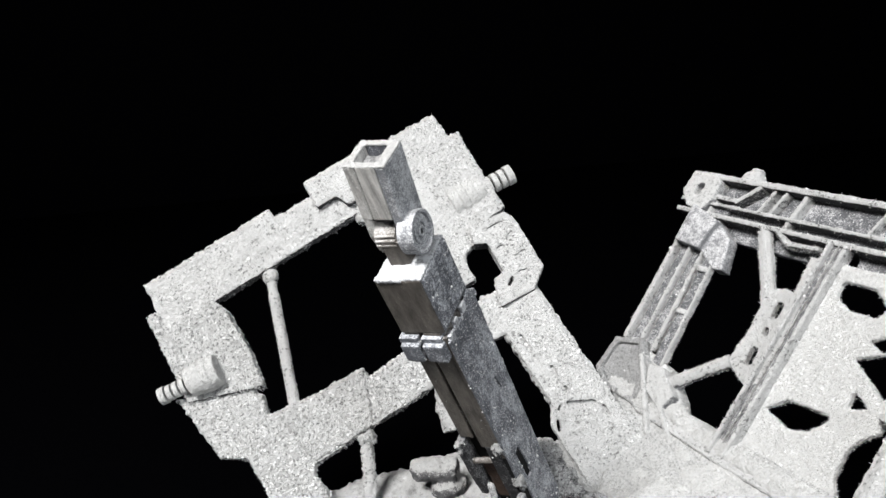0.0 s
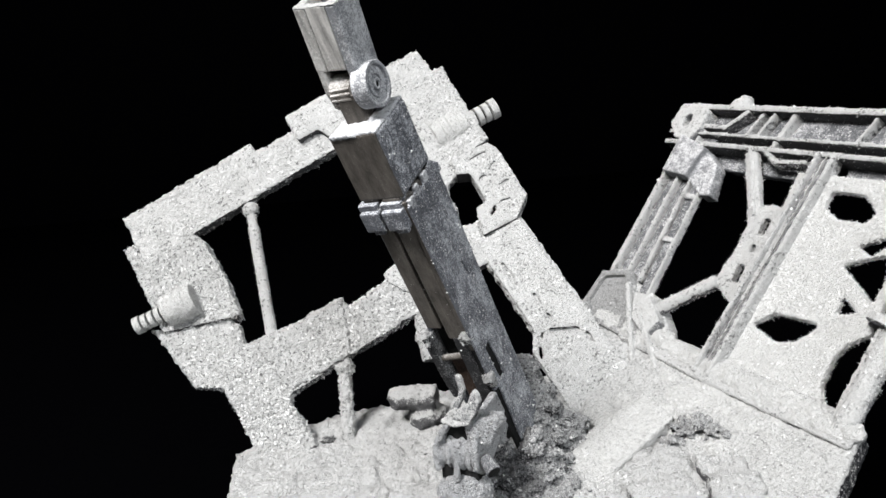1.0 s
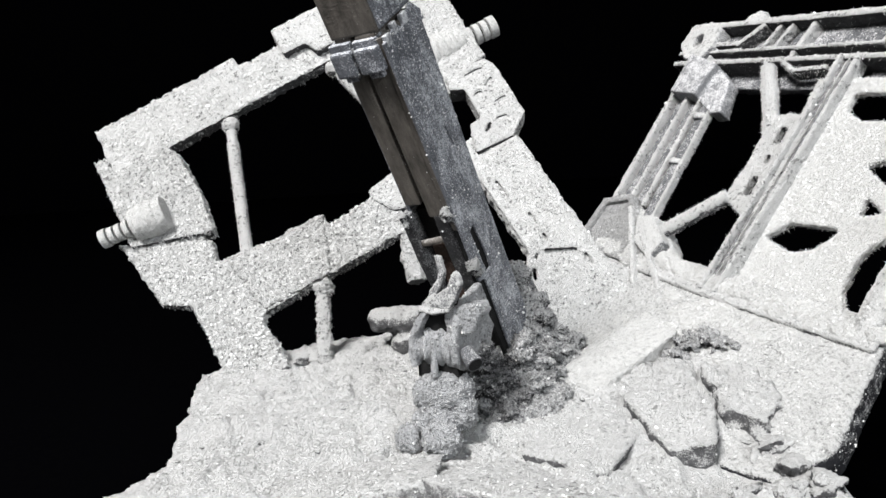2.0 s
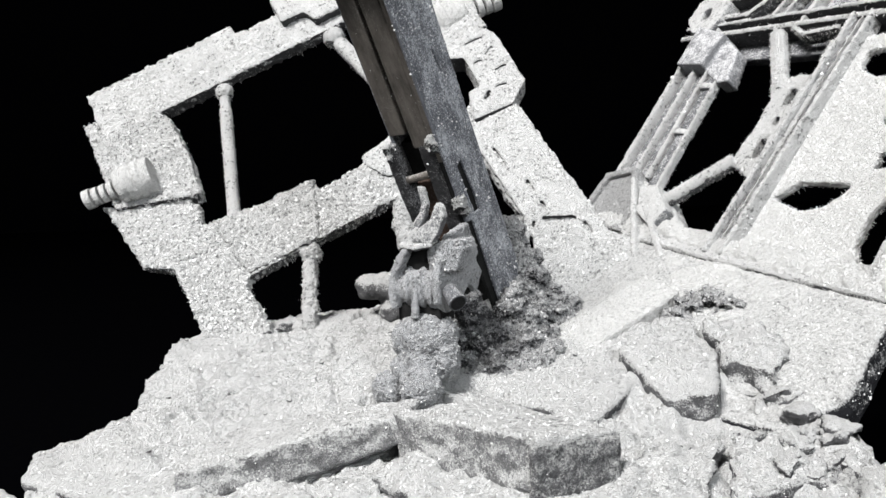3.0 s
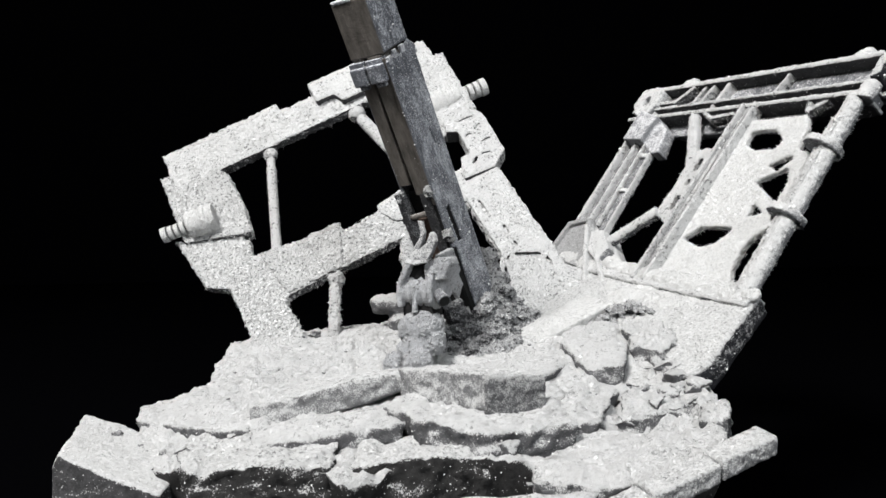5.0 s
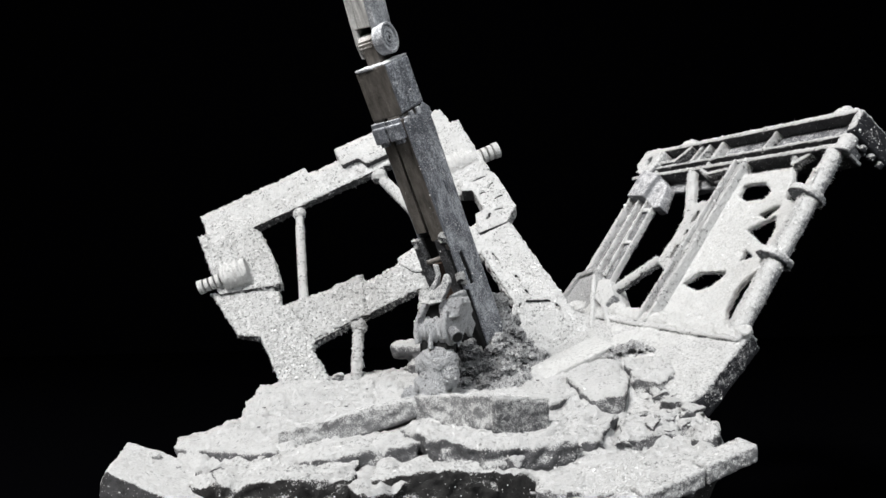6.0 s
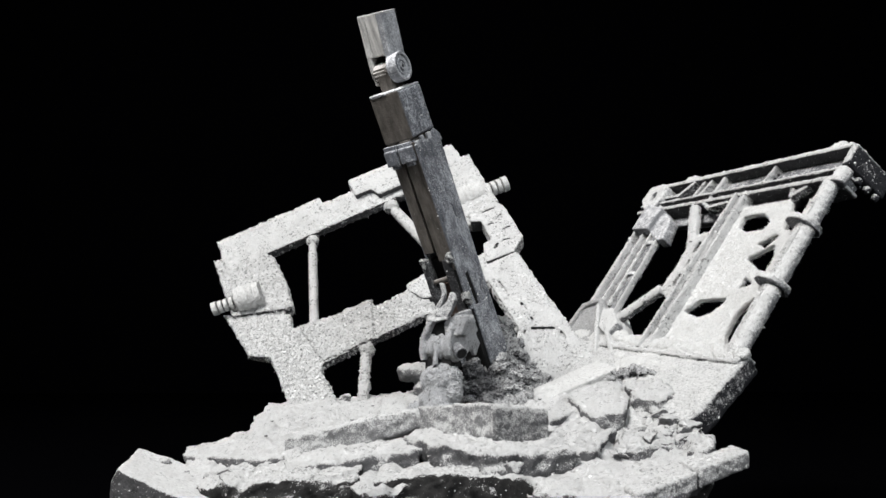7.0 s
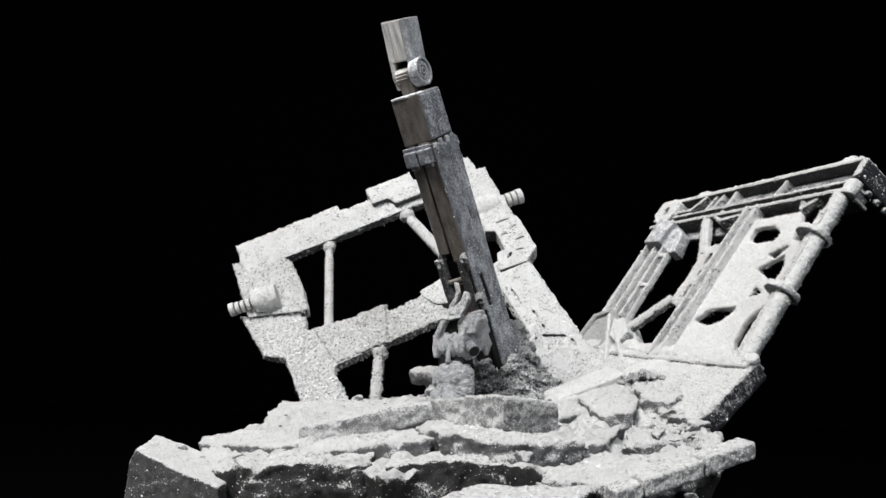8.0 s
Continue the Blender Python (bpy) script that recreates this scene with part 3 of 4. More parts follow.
frame_piece("upper_frame", "upper beams caked with smooth pale ash", (
    [(-0.045, 0.655), (0.112, 0.655), (0.672, 0.662), (0.672, 0.785), (0.375, 0.790), (0.375, 0.82), (-0.045, 0.815)],  # top beam
    [(0.66, 0.66), (0.88, 0.66), (0.88, 0.80), (0.66, 0.80)],  # cross beam
    [(0.84, 0.42), (0.975, 0.44), (0.978, 0.569), (0.988, 0.718), (0.956, 0.725), (0.955, 0.815), (0.80, 0.82), (0.82, 0.60)],  # upper column
), 0.012, 1.0, 2.8)
frame_piece("lower_frame", "lower beams and legs caked with coarse pale ash", (
    [(-0.075, 0.47), (-0.066, 0.253), (-0.003, 0.212), (0.10, 0.212), (0.092, 0.375), (0.122, 0.365), (0.136, 0.47), (0.131, 0.615), (0.112, 0.655), (-0.045, 0.660), (-0.048, 0.721), (-0.075, 0.724)],  # side column
    [(0.0, 0.23), (0.0, -0.12), (0.145, -0.12), (0.138, 0.03), (0.128, 0.076), (0.145, 0.10), (0.145, 0.23)],  # foot leg
    [(0.08, 0.10), (0.56, 0.108), (0.56, 0.232), (0.385, 0.225), (0.385, 0.252), (0.24, 0.262), (0.08, 0.285)],  # lower beam
), 0.013, 1.2, 5.0, ASH_COARSE)
frame_piece("long_leg", "long leg caked with pale ash", ([(0.765, 0.25), (0.765, -0.46), (0.920, -0.46), (0.920, 0.21)],), 0.012, 1.0, 3.2)
rig_part("beam_cover", [(0.345, 0.658), (0.345, 0.735), (0.385, 0.745), (0.382, 0.822), (0.32, 0.821), (0.32, 0.658)], -0.02, 0.004)
rig_part("clamp_block", [(0.508, 0.735), (0.575, 0.733), (0.59, 0.69), (0.70, 0.69), (0.70, 0.826), (0.508, 0.826)], -0.045, 0.025)
rig_part("column_cover", [(-0.076, 0.722), (-0.046, 0.662), (0.104, 0.654), (0.131, 0.615), (0.138, 0.47), (0.126, 0.360), (0.02, 0.400), (-0.076, 0.432)], -0.02, 0.013, "thick cover caked with ash", 0.004, 0.014, ASH_COARSE)
rig_part("corner_block", [(-0.105, 0.462), (-0.068, 0.253), (-0.003, 0.210), (0.070, 0.214), (0.110, 0.345), (0.02, 0.385), (-0.06, 0.430)], -0.036, 0.002, "", 0.0045, 0.013, ASH_COARSE)
rig_part("beam_cover", [(0.15, 0.106), (0.335, 0.106), (0.384, 0.256), (0.24, 0.264), (0.12, 0.282)], -0.02, 0.007, "", 0.0045, 0.015, ASH_COARSE)
rig_part("lower_block", [(0.512, 0.225), (0.514, 0.250), (0.60, 0.264), (0.80, 0.235), (0.80, 0.115), (0.62, 0.140), (0.545, 0.165)], -0.036, 0.010)
rig_part("shoulder_base", [(0.872, 0.205), (0.955, 0.222), (0.962, 0.408), (0.872, 0.420)], -0.02, 0.011, amount=0.002)
rig_part("shoulder_block", [(0.80, 0.190), (0.905, 0.182), (0.966, 0.226), (0.974, 0.395), (0.960, 0.422), (0.845, 0.435), (0.835, 0.385), (0.868, 0.368), (0.862, 0.272), (0.828, 0.268)], -0.045, 0.018, voxel=0.004, amount=0.004, grooves=(((0.879, 0.402), (0.941, 0.399)), ((0.919, 0.346), (0.949, 0.361)), ((0.914, 0.291), (0.949, 0.291)), ((0.850, 0.228), (0.876, 0.245)), ((0.890, 0.246), (0.924, 0.240)), ((0.880, 0.337), (0.904, 0.335))))
rig_part("column_web", [(0.69, 0.665), (0.845, 0.665), (0.848, 0.405), (0.835, 0.390), (0.803, 0.380), (0.787, 0.355), (0.785, 0.300), (0.745, 0.300), (0.735, 0.420)], -0.045, -0.003)
rig_part("foot_block", [(0.86, -0.20), (0.918, -0.21), (0.985, -0.30), (0.985, -0.46), (0.86, -0.46)], -0.045, -0.004)
rig_part("leg_cover", [(0.770, 0.180), (0.770, -0.10), (0.735, -0.15), (0.735, -0.44), (0.925, -0.44), (0.908, -0.15), (0.912, 0.180)], -0.02, 0.013, "ash-caked leg panel with fine joints", 0.004, 0.005, grooves=(((0.746, -0.176), (0.760, -0.144)), ((0.771, -0.130), (0.789, -0.1195)), ((0.802, -0.122), (0.873, -0.162)), ((0.882, -0.175), (0.879, -0.212)), ((0.824, -0.016), (0.824, -0.052)), ((0.824, -0.080), (0.824, -0.102)), ((0.845, 0.130), (0.885, 0.130)), ((0.800, 0.100), (0.800, 0.040))))
bm = rod(fresh(), (0.560, 0.150, -0.02), (0.503, -0.020, -0.02), 0.020, 0.024, 16)
ball(bm, (0.520, 0.045, -0.02), 0.027)
crust(part("stub_post", bm, ASH_COARSE, rig, "short post caked with ash"), 0.0045, 0.010, 0.02)

def joint_rod(name, top, foot, r, z, lumps=0.003):
    bm = ball(fresh(), (*top, z), r * 1.75)
    crust(part("ball_joint", bm, ASH, rig), 0.004, lumps * 1.3, 0.02)
    bm = rod(fresh(), (*top, z), (*foot, z - 0.01), r)
    bm = rod(bm, (top[0] * 0.86 + foot[0] * 0.14, top[1] * 0.86 + foot[1] * 0.14, z), (*foot, z - 0.01), r * 1.18)
    crust(part(name, bm, ASH, rig), 0.004, lumps, 0.02)


joint_rod("piston_rod", (0.286, 0.640), (0.160, 0.250), 0.014, -0.02)
joint_rod("piston_rod", (0.298, 0.090), (0.205, -0.10), 0.015, -0.02, 0.012)
joint_rod("piston_rod", (0.615, 0.655), (0.665, 0.40), 0.018, -0.03)


def nozzle(a, b, z, label, core=0.014, fat=1.0):
    """A stepped round plug: thick ribbed body, thin ribbed tip."""
    a, b = Vector((*a, z)), Vector((*b, z))
    bm = rod(fresh(), a.lerp(b, 0.0), a.lerp(b, 0.50), 0.040 * fat, 0.040 * fat, 24)
    for s, r in ((0.0, 0.043), (0.14, 0.046), (0.28, 0.044), (0.41, 0.041)):
        rod(bm, a.lerp(b, s), a.lerp(b, s + 0.10), r * fat, r * fat, 24)
    rod(bm, a.lerp(b, 0.49), a.lerp(b, 0.55), 0.030, 0.022, 24)
    body = crust(part("nozzle", bm, ASH_THICK, rig, label), 0.0032, 0.003, 0.03)
    # black core: the shade between the tip's rings, put in as colour
    part("tip_core", rod(fresh(), a.lerp(b, 0.50), a.lerp(b, 0.97), core * 0.7, core * 0.7, 18), SHADE_BLACK, body)
    for s, w in ((0.575, 0.075), (0.685, 0.075), (0.795, 0.075), (0.90, 0.10)):
        r = core + 0.010 if w < 0.1 else core + 0.012
        bm = rod(fresh(), a.lerp(b, s), a.lerp(b, s + w), r, r * 0.97, 20)
        part("tip_ring", bm, ASH_THICK, body)


nozzle((0.046, 0.463), (-0.130, 0.482), 0.030, "stepped round nozzle caked with ash", 0.013, 1.05)
nozzle((0.850, 0.536), (1.056, 0.524), -0.028, "stepped round nozzle caked with ash", 0.019, 1.12)

# ---- truss panel ----
TRUSS = axes_at((0.967, 0.530, 0.880), (0.407, -0.913, -0.018), (0.525, 0.218, 0.823), (-0.747, -0.344, 0.568))
truss = thing("truss_panel", "ash-dusted grey truss panel with posts and pierced plate", "truss", TRUSS)


def truss_part(name, bm, label="", voxel=0.006, amount=0.004):
    ob = crust(part(name, bm, ASH_GREY_PALE if "dish" in name else ASH_THICK if name == "pierced_plate" else ASH_BLACK if name in ("end_plate", "tooth") else SLEEVE_GREY if name == "sleeve" else BARE_PLASTIC if "web" in name else ASH if name in ("rail", "flange", "strut", "rib", "pierced_plate", "slotted_strip") else ASH_RIG, truss, label), voxel, amount, 0.025)
    if name != "sleeve":
        DUSTED.append((ob, 4.0 if "pierced" in name else 2.0, 0.0012 if "web" in name else 0.0017, "pale"))
    return ob


# top girder: flanges and a web, tilted a little against the posts
GIRDER = Matrix.Translation((0, 0.040, 0)) @ Matrix.Rotation(radians(-2.8), 4, "Z")


def girder_part(name, bm, label="", voxel=0.005):
    bmesh.ops.transform(bm, matrix=GIRDER, verts=bm.verts)
    return truss_part(name, bm, label, voxel)


for y, w, z in ((-0.004, 0.017, 0.012), (-0.086, 0.011, 0.010), (-0.120, 0.014, 0.014)):
    girder_part("flange", prism(fresh(), [(-0.012, y - w / 2), (0.855, y - w / 2), (0.855, y + w / 2), (-0.012, y + w / 2)], -0.08, z))
girder_part("web", prism(fresh(), [(0.0, -0.12), (0.85, -0.12), (0.85, -0.004), (0.0, -0.004)], -0.075, -0.030), voxel=0.007)
girder_part("end_collar", prism(fresh(), [(-0.014, -0.068), (-0.004, -0.006), (0.06, 0.004), (0.10, -0.016), (0.105, -0.075), (0.085, -0.114), (0.028, -0.112)], -0.06, 0.020, holes=[[(0.028, -0.042), (0.054, -0.034), (0.062, -0.066), (0.034, -0.076)]]))
girder_part("collar_back", prism(fresh(), [(-0.01, -0.05), (0.06, -0.02), (0.09, -0.07), (0.02, -0.09)], -0.05, -0.005))
for x, low, w in ((0.250, -0.080, 0.009), (0.285, -0.080, 0.009), (0.345, -0.112, 0.012), (0.560, -0.082, 0.006)):
    girder_part("rib", bar(fresh(), (x, low), (x + 0.024, -0.010), w, 0.045, 0.002), voxel=0.0035)
for name, outline in (("lower_web", [(0.045, -0.168), (0.42, -0.172), (0.43, -0.122), (0.045, -0.122)]), ("lower_web", [(0.55, -0.172), (0.67, -0.165), (0.70, -0.122), (0.54, -0.122)])):
    girder_part(name, prism(fresh(), outline, -0.065, -0.040), "grey web under the girder", voxel=0.005)
for p, q in (((0.095, -0.062), (0.178, -0.064)), ((0.172, -0.070), (0.232, -0.010))):
    girder_part("rib", bar(fresh(), p, q, 0.013, 0.05, 0.010), voxel=0.004)
for x in (0.168, 0.775):
    bm = rod(fresh(), (x, 0.005, -0.03), (x, 0.032, -0.03), 0.036, 0.030, 8)
    rod(bm, (x, 0.02, -0.03), (x, 0.050, -0.03), 0.024, 0.018, 8)
    girder_part("boss", bm)
girder_part("end_plate", prism(fresh(), [(0.845, -0.075), (0.866, -0.072), (0.866, 0.000), (0.845, 0.004)], -0.15, 0.008), "dark toothed end plate")
for k in range(3):
    girder_part("tooth", box(fresh(), 0.847, 0.864, -0.092, -0.070, -0.070 - k * 0.036, -0.050 - k * 0.036))
# rear post: three thin rails over a web, a tube beside them, a sleeve at the top
for top, low, w in (((0.050, -0.05, 0.014), (0.008, -0.50, 0.014), 0.015), ((0.098, -0.06, 0.010), (0.065, -0.50, 0.012), 0.009), ((0.142, -0.10, 0.010), (0.118, -0.51, 0.012), 0.009)):
    truss_part("rail", beam(fresh(), top, low, w, 0.035), voxel=0.004)
truss_part("post_web", beam(fresh(), (0.095, -0.05, -0.012), (0.062, -0.52, -0.010), 0.105, 0.02), voxel=0.006)
truss_part("web_panel", beam(fresh(), (0.166, -0.19, 0.004), (0.150, -0.54, 0.006), 0.032, 0.024), "smooth grey panel beside the rails", voxel=0.004, amount=0.002)
truss_part("rail", beam(fresh(), (0.184, -0.20, 0.008), (0.168, -0.54, 0.010), 0.008, 0.024), voxel=0.004)
for v in (-0.245, -0.375):
    x = 0.166 + (v + 0.1) * 0.04
    truss_part("band", rod(fresh(), (x, v + 0.008, -0.006), (x, v - 0.008, -0.008), 0.023, 0.023, 20), voxel=0.004)
bm = prism(fresh(), [(0.046, -0.184), (0.056, -0.067), (0.160, -0.107), (0.134, -0.196)], -0.03, 0.034)
prism(bm, [(0.130, -0.196), (0.150, -0.104), (0.205, -0.146), (0.222, -0.236), (0.192, -0.240)], -0.035, 0.010)
truss_part("sleeve", bm, "smooth grey faceted sleeve on the rear post", 0.0035, 0.0015)
# foot bracket of the rear post: six-sided dish with a rim, a fin and a tilted cap
DISH = [(-0.030, -0.615), (-0.006, -0.510), (0.085, -0.487), (0.135, -0.540), (0.160, -0.668), (0.030, -0.655)]
truss_part("bracket", prism(fresh(), [(-0.03, -0.60), (0.02, -0.54), (0.09, -0.505), (0.20, -0.54), (0.27, -0.60), (0.33, -0.70), (0.36, -0.80), (0.12, -0.84), (0.02, -0.70)], -0.045, 0.004))
truss_part("web_dish", prism(fresh(), DISH, -0.02, 0.016), "grey six-sided dish of the bracket", voxel=0.005)
mid = Vector((0.062, -0.579))
truss_part("dish_rim", prism(fresh(), DISH, 0.0, 0.030, holes=[[tuple(mid + (Vector(p) - mid) * 0.80) for p in DISH]]), voxel=0.0035, amount=0.003)
truss_part("fin", beam(fresh(), (0.120, -0.53, 0.048), (0.262, -0.750, 0.040), 0.013, 0.07), voxel=0.004)
truss_part("fin", beam(fresh(), (0.200, -0.60, 0.040), (0.330, -0.730, 0.034), 0.013, 0.06), voxel=0.004)
truss_part("cap_block", prism(fresh(), [(0.150, -0.545), (0.205, -0.543), (0.268, -0.602), (0.245, -0.650), (0.178, -0.615)], -0.01, 0.036), voxel=0.004)
# middle post: an H section
for dx, w, up in ((-0.024, 0.009, 0.0), (-0.006, 0.004, -0.010), (0.014, 0.010, -0.004)):
    truss_part("rail", beam(fresh(), (0.514 + dx, -0.10, 0.022 + up), (0.446 + dx, -0.69, 0.036 + up), w, 0.045), voxel=0.004)
truss_part("post_web", beam(fresh(), (0.509, -0.10, 0.004), (0.441, -0.69, 0.016), 0.040, 0.02), voxel=0.005)
# pierced plate
PLATE_HOLES = [
    [(0.540, -0.230), (0.542, -0.186), (0.625, -0.190), (0.664, -0.230), (0.650, -0.257), (0.582, -0.255)],
    [(0.486, -0.538), (0.533, -0.496), (0.644, -0.498), (0.636, -0.516), (0.606, -0.550), (0.560, -0.562)],
    [(0.666, -0.424), (0.666, -0.471), (0.714, -0.456)],
    [(0.648, -0.312), (0.700, -0.282), (0.728, -0.290), (0.690, -0.328)],
    [(0.632, -0.358), (0.722, -0.318), (0.738, -0.36), (0.735, -0.435), (0.700, -0.405)],
]
truss_part("pierced_plate", prism(fresh(), [(0.44, -0.145), (0.70, -0.155), (0.722, -0.20), (0.722, -0.265), (0.765, -0.28), (0.75, -0.495), (0.715, -0.525), (0.700, -0.56), (0.698, -0.62), (0.72, -0.66), (0.76, -0.70), (0.76, -0.78), (0.40, -0.78), (0.43, -0.40)], -0.026, -0.006, holes=PLATE_HOLES), voxel=0.0045, amount=0.004)
truss_part("slotted_strip", prism(fresh(), [(0.358, -0.264), (0.42, -0.244), (0.48, -0.25), (0.460, -0.53), (0.416, -0.500), (0.354, -0.462), (0.374, -0.38), (0.380, -0.305)], -0.012, 0.012, holes=[[(0.417, -0.28), (0.438, -0.28), (0.436, -0.325), (0.415, -0.325)], [(0.413, -0.35), (0.430, -0.35), (0.430, -0.375), (0.413, -0.375)], [(0.402, -0.405), (0.424, -0.405), (0.422, -0.455), (0.400, -0.455)]]), voxel=0.005)
truss_part("strut", beam(fresh(), (0.290, -0.10, 0.008), (0.388, -0.278, 0.014), 0.034, 0.022), voxel=0.005)
truss_part("strut", beam(fresh(), (0.290, -0.10, 0.014), (0.388, -0.278, 0.020), 0.010, 0.012), voxel=0.004)
truss_part("strut", rod(fresh(), (0.218, -0.580, 0.010), (0.366, -0.460, 0.010), 0.017), voxel=0.005)
truss_part("strut", beam(fresh(), (0.335, -0.10, 0.012), (0.375, -0.130, 0.012), 0.011, 0.04), voxel=0.004)
truss_part("strut", beam(fresh(), (0.375, -0.130, 0.012), (0.462, -0.128, 0.014), 0.011, 0.04), voxel=0.004)
truss_part("strut", beam(fresh(), (0.700, -0.150, 0.002), (0.770, -0.108, 0.004), 0.010, 0.025), voxel=0.004)
truss_part("strut", beam(fresh(), (0.700, -0.150, 0.002), (0.700, -0.100, 0.004), 0.010, 0.025), voxel=0.004)
# front post: rail, thick tube, two collars
truss_part("post_tube", rod(fresh(), (0.828, -0.12, -0.004), (0.782, -0.72, 0.002), 0.023), voxel=0.005)
truss_part("rail", beam(fresh(), (0.808, -0.20, 0.020), (0.762, -0.70, 0.020), 0.010, 0.03), voxel=0.004)
truss_part("rail", beam(fresh(), (0.824, -0.20, 0.026), (0.777, -0.70, 0.026), 0.009, 0.03), voxel=0.004)
for x, y in ((0.803, -0.272), (0.792, -0.469)):
    truss_part("collar", rod(fresh(), (x, y + 0.009, 0.0), (x - 0.004, y - 0.009, 0.0), 0.047, 0.047, 24), voxel=0.0035)
truss_part("post_cap", rod(fresh(), (0.855, -0.09, -0.002), (0.848, -0.14, -0.002), 0.022, 0.022, 16), voxel=0.004)
truss_part("foot_block", prism(fresh(), [(0.745, -0.68), (0.805, -0.68), (0.815, -0.755), (0.73, -0.755)], -0.045, 0.010))

# ---- gun barrel in front ----
BARREL = axes_at((-0.008, -0.4165, 0.945), (0.841, -0.537, 0.066), (0.446, 0.758, 0.475), (-0.305, -0.370, 0.877))
gun = thing("gun_barrel", "weathered grey and brown square gun barrel stuck in ash", "barrel", BARREL)
# muzzle block, hollow at the top, bent a little at the hinge
BEND = Matrix.Translation((0.04, 0.06, 0.045)) @ Matrix.Rotation(radians(6), 4, "Y") @ Matrix.Translation((-0.04, -0.06, -0.045))


def muzzle_part(name, bm, material, label=""):
    bmesh.ops.transform(bm, matrix=BEND, verts=bm.verts)
    return part(name, bm, material, gun, label)


bm = fresh()
for args in ((0.006, 0.0255, 0.046, 0.058, 0.084, 0.188), (0.0265, 0.060, 0.046, 0.058, 0.084, 0.188)):
    box(bm, *args, 0.0025)
muzzle_part("muzzle_front", bm, TAN_PLASTIC, "worn tan-grey front with a fine seam")
bm = box(fresh(), 0.018, 0.060, 0.106, 0.118, 0.03, 0.188, 0.002)
muzzle_part("muzzle_wall", bm, GREY_PLASTIC)
for x0, x1, mat in ((0.060, 0.078, LIGHT_GREY), (0.0055, 0.018, TAN_PLASTIC)):
    bm = prism(fresh(), [(0.0465, 0.187), (0.0465, 0.045), (0.056, 0.012), (0.095, 0.010), (0.116, 0.035), (0.1175, 0.187)], -x1, -x0, 0.0025)
    bmesh.ops.transform(bm, matrix=Matrix(((0, 0, -1, 0), (1, 0, 0, 0), (0, 1, 0, 0), (0, 0, 0, 1))), verts=bm.verts)
    muzzle_part("muzzle_cheek", bm, mat)
# black block standing in for the shade inside the bore
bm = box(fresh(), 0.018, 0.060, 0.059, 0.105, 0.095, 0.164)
muzzle_part("muzzle_bore", bm, SHADE_BLACK)
bm = fresh()
box(bm, 0.019, 0.059, 0.060, 0.104, 0.155, 0.168)
for k in range(22):
    ball(bm, (0.022 + 0.034 * ((k * 0.37) % 1), 0.063 + 0.038 * ((k * 0.61) % 1), 0.168), 0.004 + 0.004 * ((k * 0.29) % 1), sub=1)
crust(muzzle_part("bore_crumb", bm, ASH_GREY, "grey ash crumbs filling the bore"), 0.0022, 0.005, 0.008)
bm = fresh()
for x0, x1, y0, y1 in ((0.006, 0.078, 0.046, 0.059), (0.006, 0.019, 0.058, 0.107), (0.060, 0.078, 0.058, 0.107), (0.006, 0.078, 0.105, 0.118)):
    box(bm, x0, x1, y0, y1, 0.1855, 0.1895)
crust(muzzle_part("ash_rim", bm, ASH_THICK, "pale ash on the muzzle rim"), 0.0022, 0.0025, 0.010)
# hinge
bm = rod(fresh(), (0.019, 0.066, 0.040), (0.059, 0.066, 0.040), 0.029, seg=28)
roller = part("hinge_roller", bm, TAN_GRIME, gun, "ribbed grimy tan hinge roller")
for k in range(9):
    a = radians(150 + k * 16)
    bm = rod(fresh(), (0.021, 0.066 + 0.029 * math.cos(a), 0.040 + 0.029 * math.sin(a)), (0.058, 0.066 + 0.029 * math.cos(a), 0.040 + 0.029 * math.sin(a)), 0.0030, seg=6)
    part("roller_rib", bm, TAN_GRIME, roller)
# black wall added for the shade behind the roller
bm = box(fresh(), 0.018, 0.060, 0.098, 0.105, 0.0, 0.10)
part("hinge_back", bm, SHADE_BLACK, gun)
def circle(cx, cy, radius, seg=32):
    return [(cx + radius * math.cos(k * math.tau / seg), cy + radius * math.sin(k * math.tau / seg)) for k in range(seg)]


ACROSS = Matrix(((0, 0, -1, 0), (1, 0, 0, 0), (0, 1, 0, 0), (0, 0, 0, 1)))
bm = rod(fresh(), (0.070, 0.062, 0.045), (0.092, 0.062, 0.045), 0.0365, 0.0365, 32)
wheel = part("hinge_disc", bm, LIGHT_GREY, gun, "round dusted grey hinge disc with a dished centre")
for r0, r1, x in ((0.037, 0.030, 0.0985), (0.021, 0.015, 0.0955), (0.010, 0.005, 0.0975)):
    bm = prism(fresh(), circle(0.062, 0.045, r0), -x, -0.089, 0.0012, holes=[circle(0.062, 0.045, r1)])
    bmesh.ops.transform(bm, matrix=ACROSS, verts=bm.verts)
    part("disc_ring", bm, LIGHT_GREY, wheel)
bm = rod(fresh(), (0.091, 0.062, 0.045), (0.0945, 0.062, 0.045), 0.005, 0.005, 12)
part("disc_pin", bm, SHADE_BLACK, wheel)
bm = box(fresh(), 0.028, 0.066, 0.035, 0.090, -0.01, 0.045, 0.003)
part("neck", bm, BROWN_PLASTIC, gun)
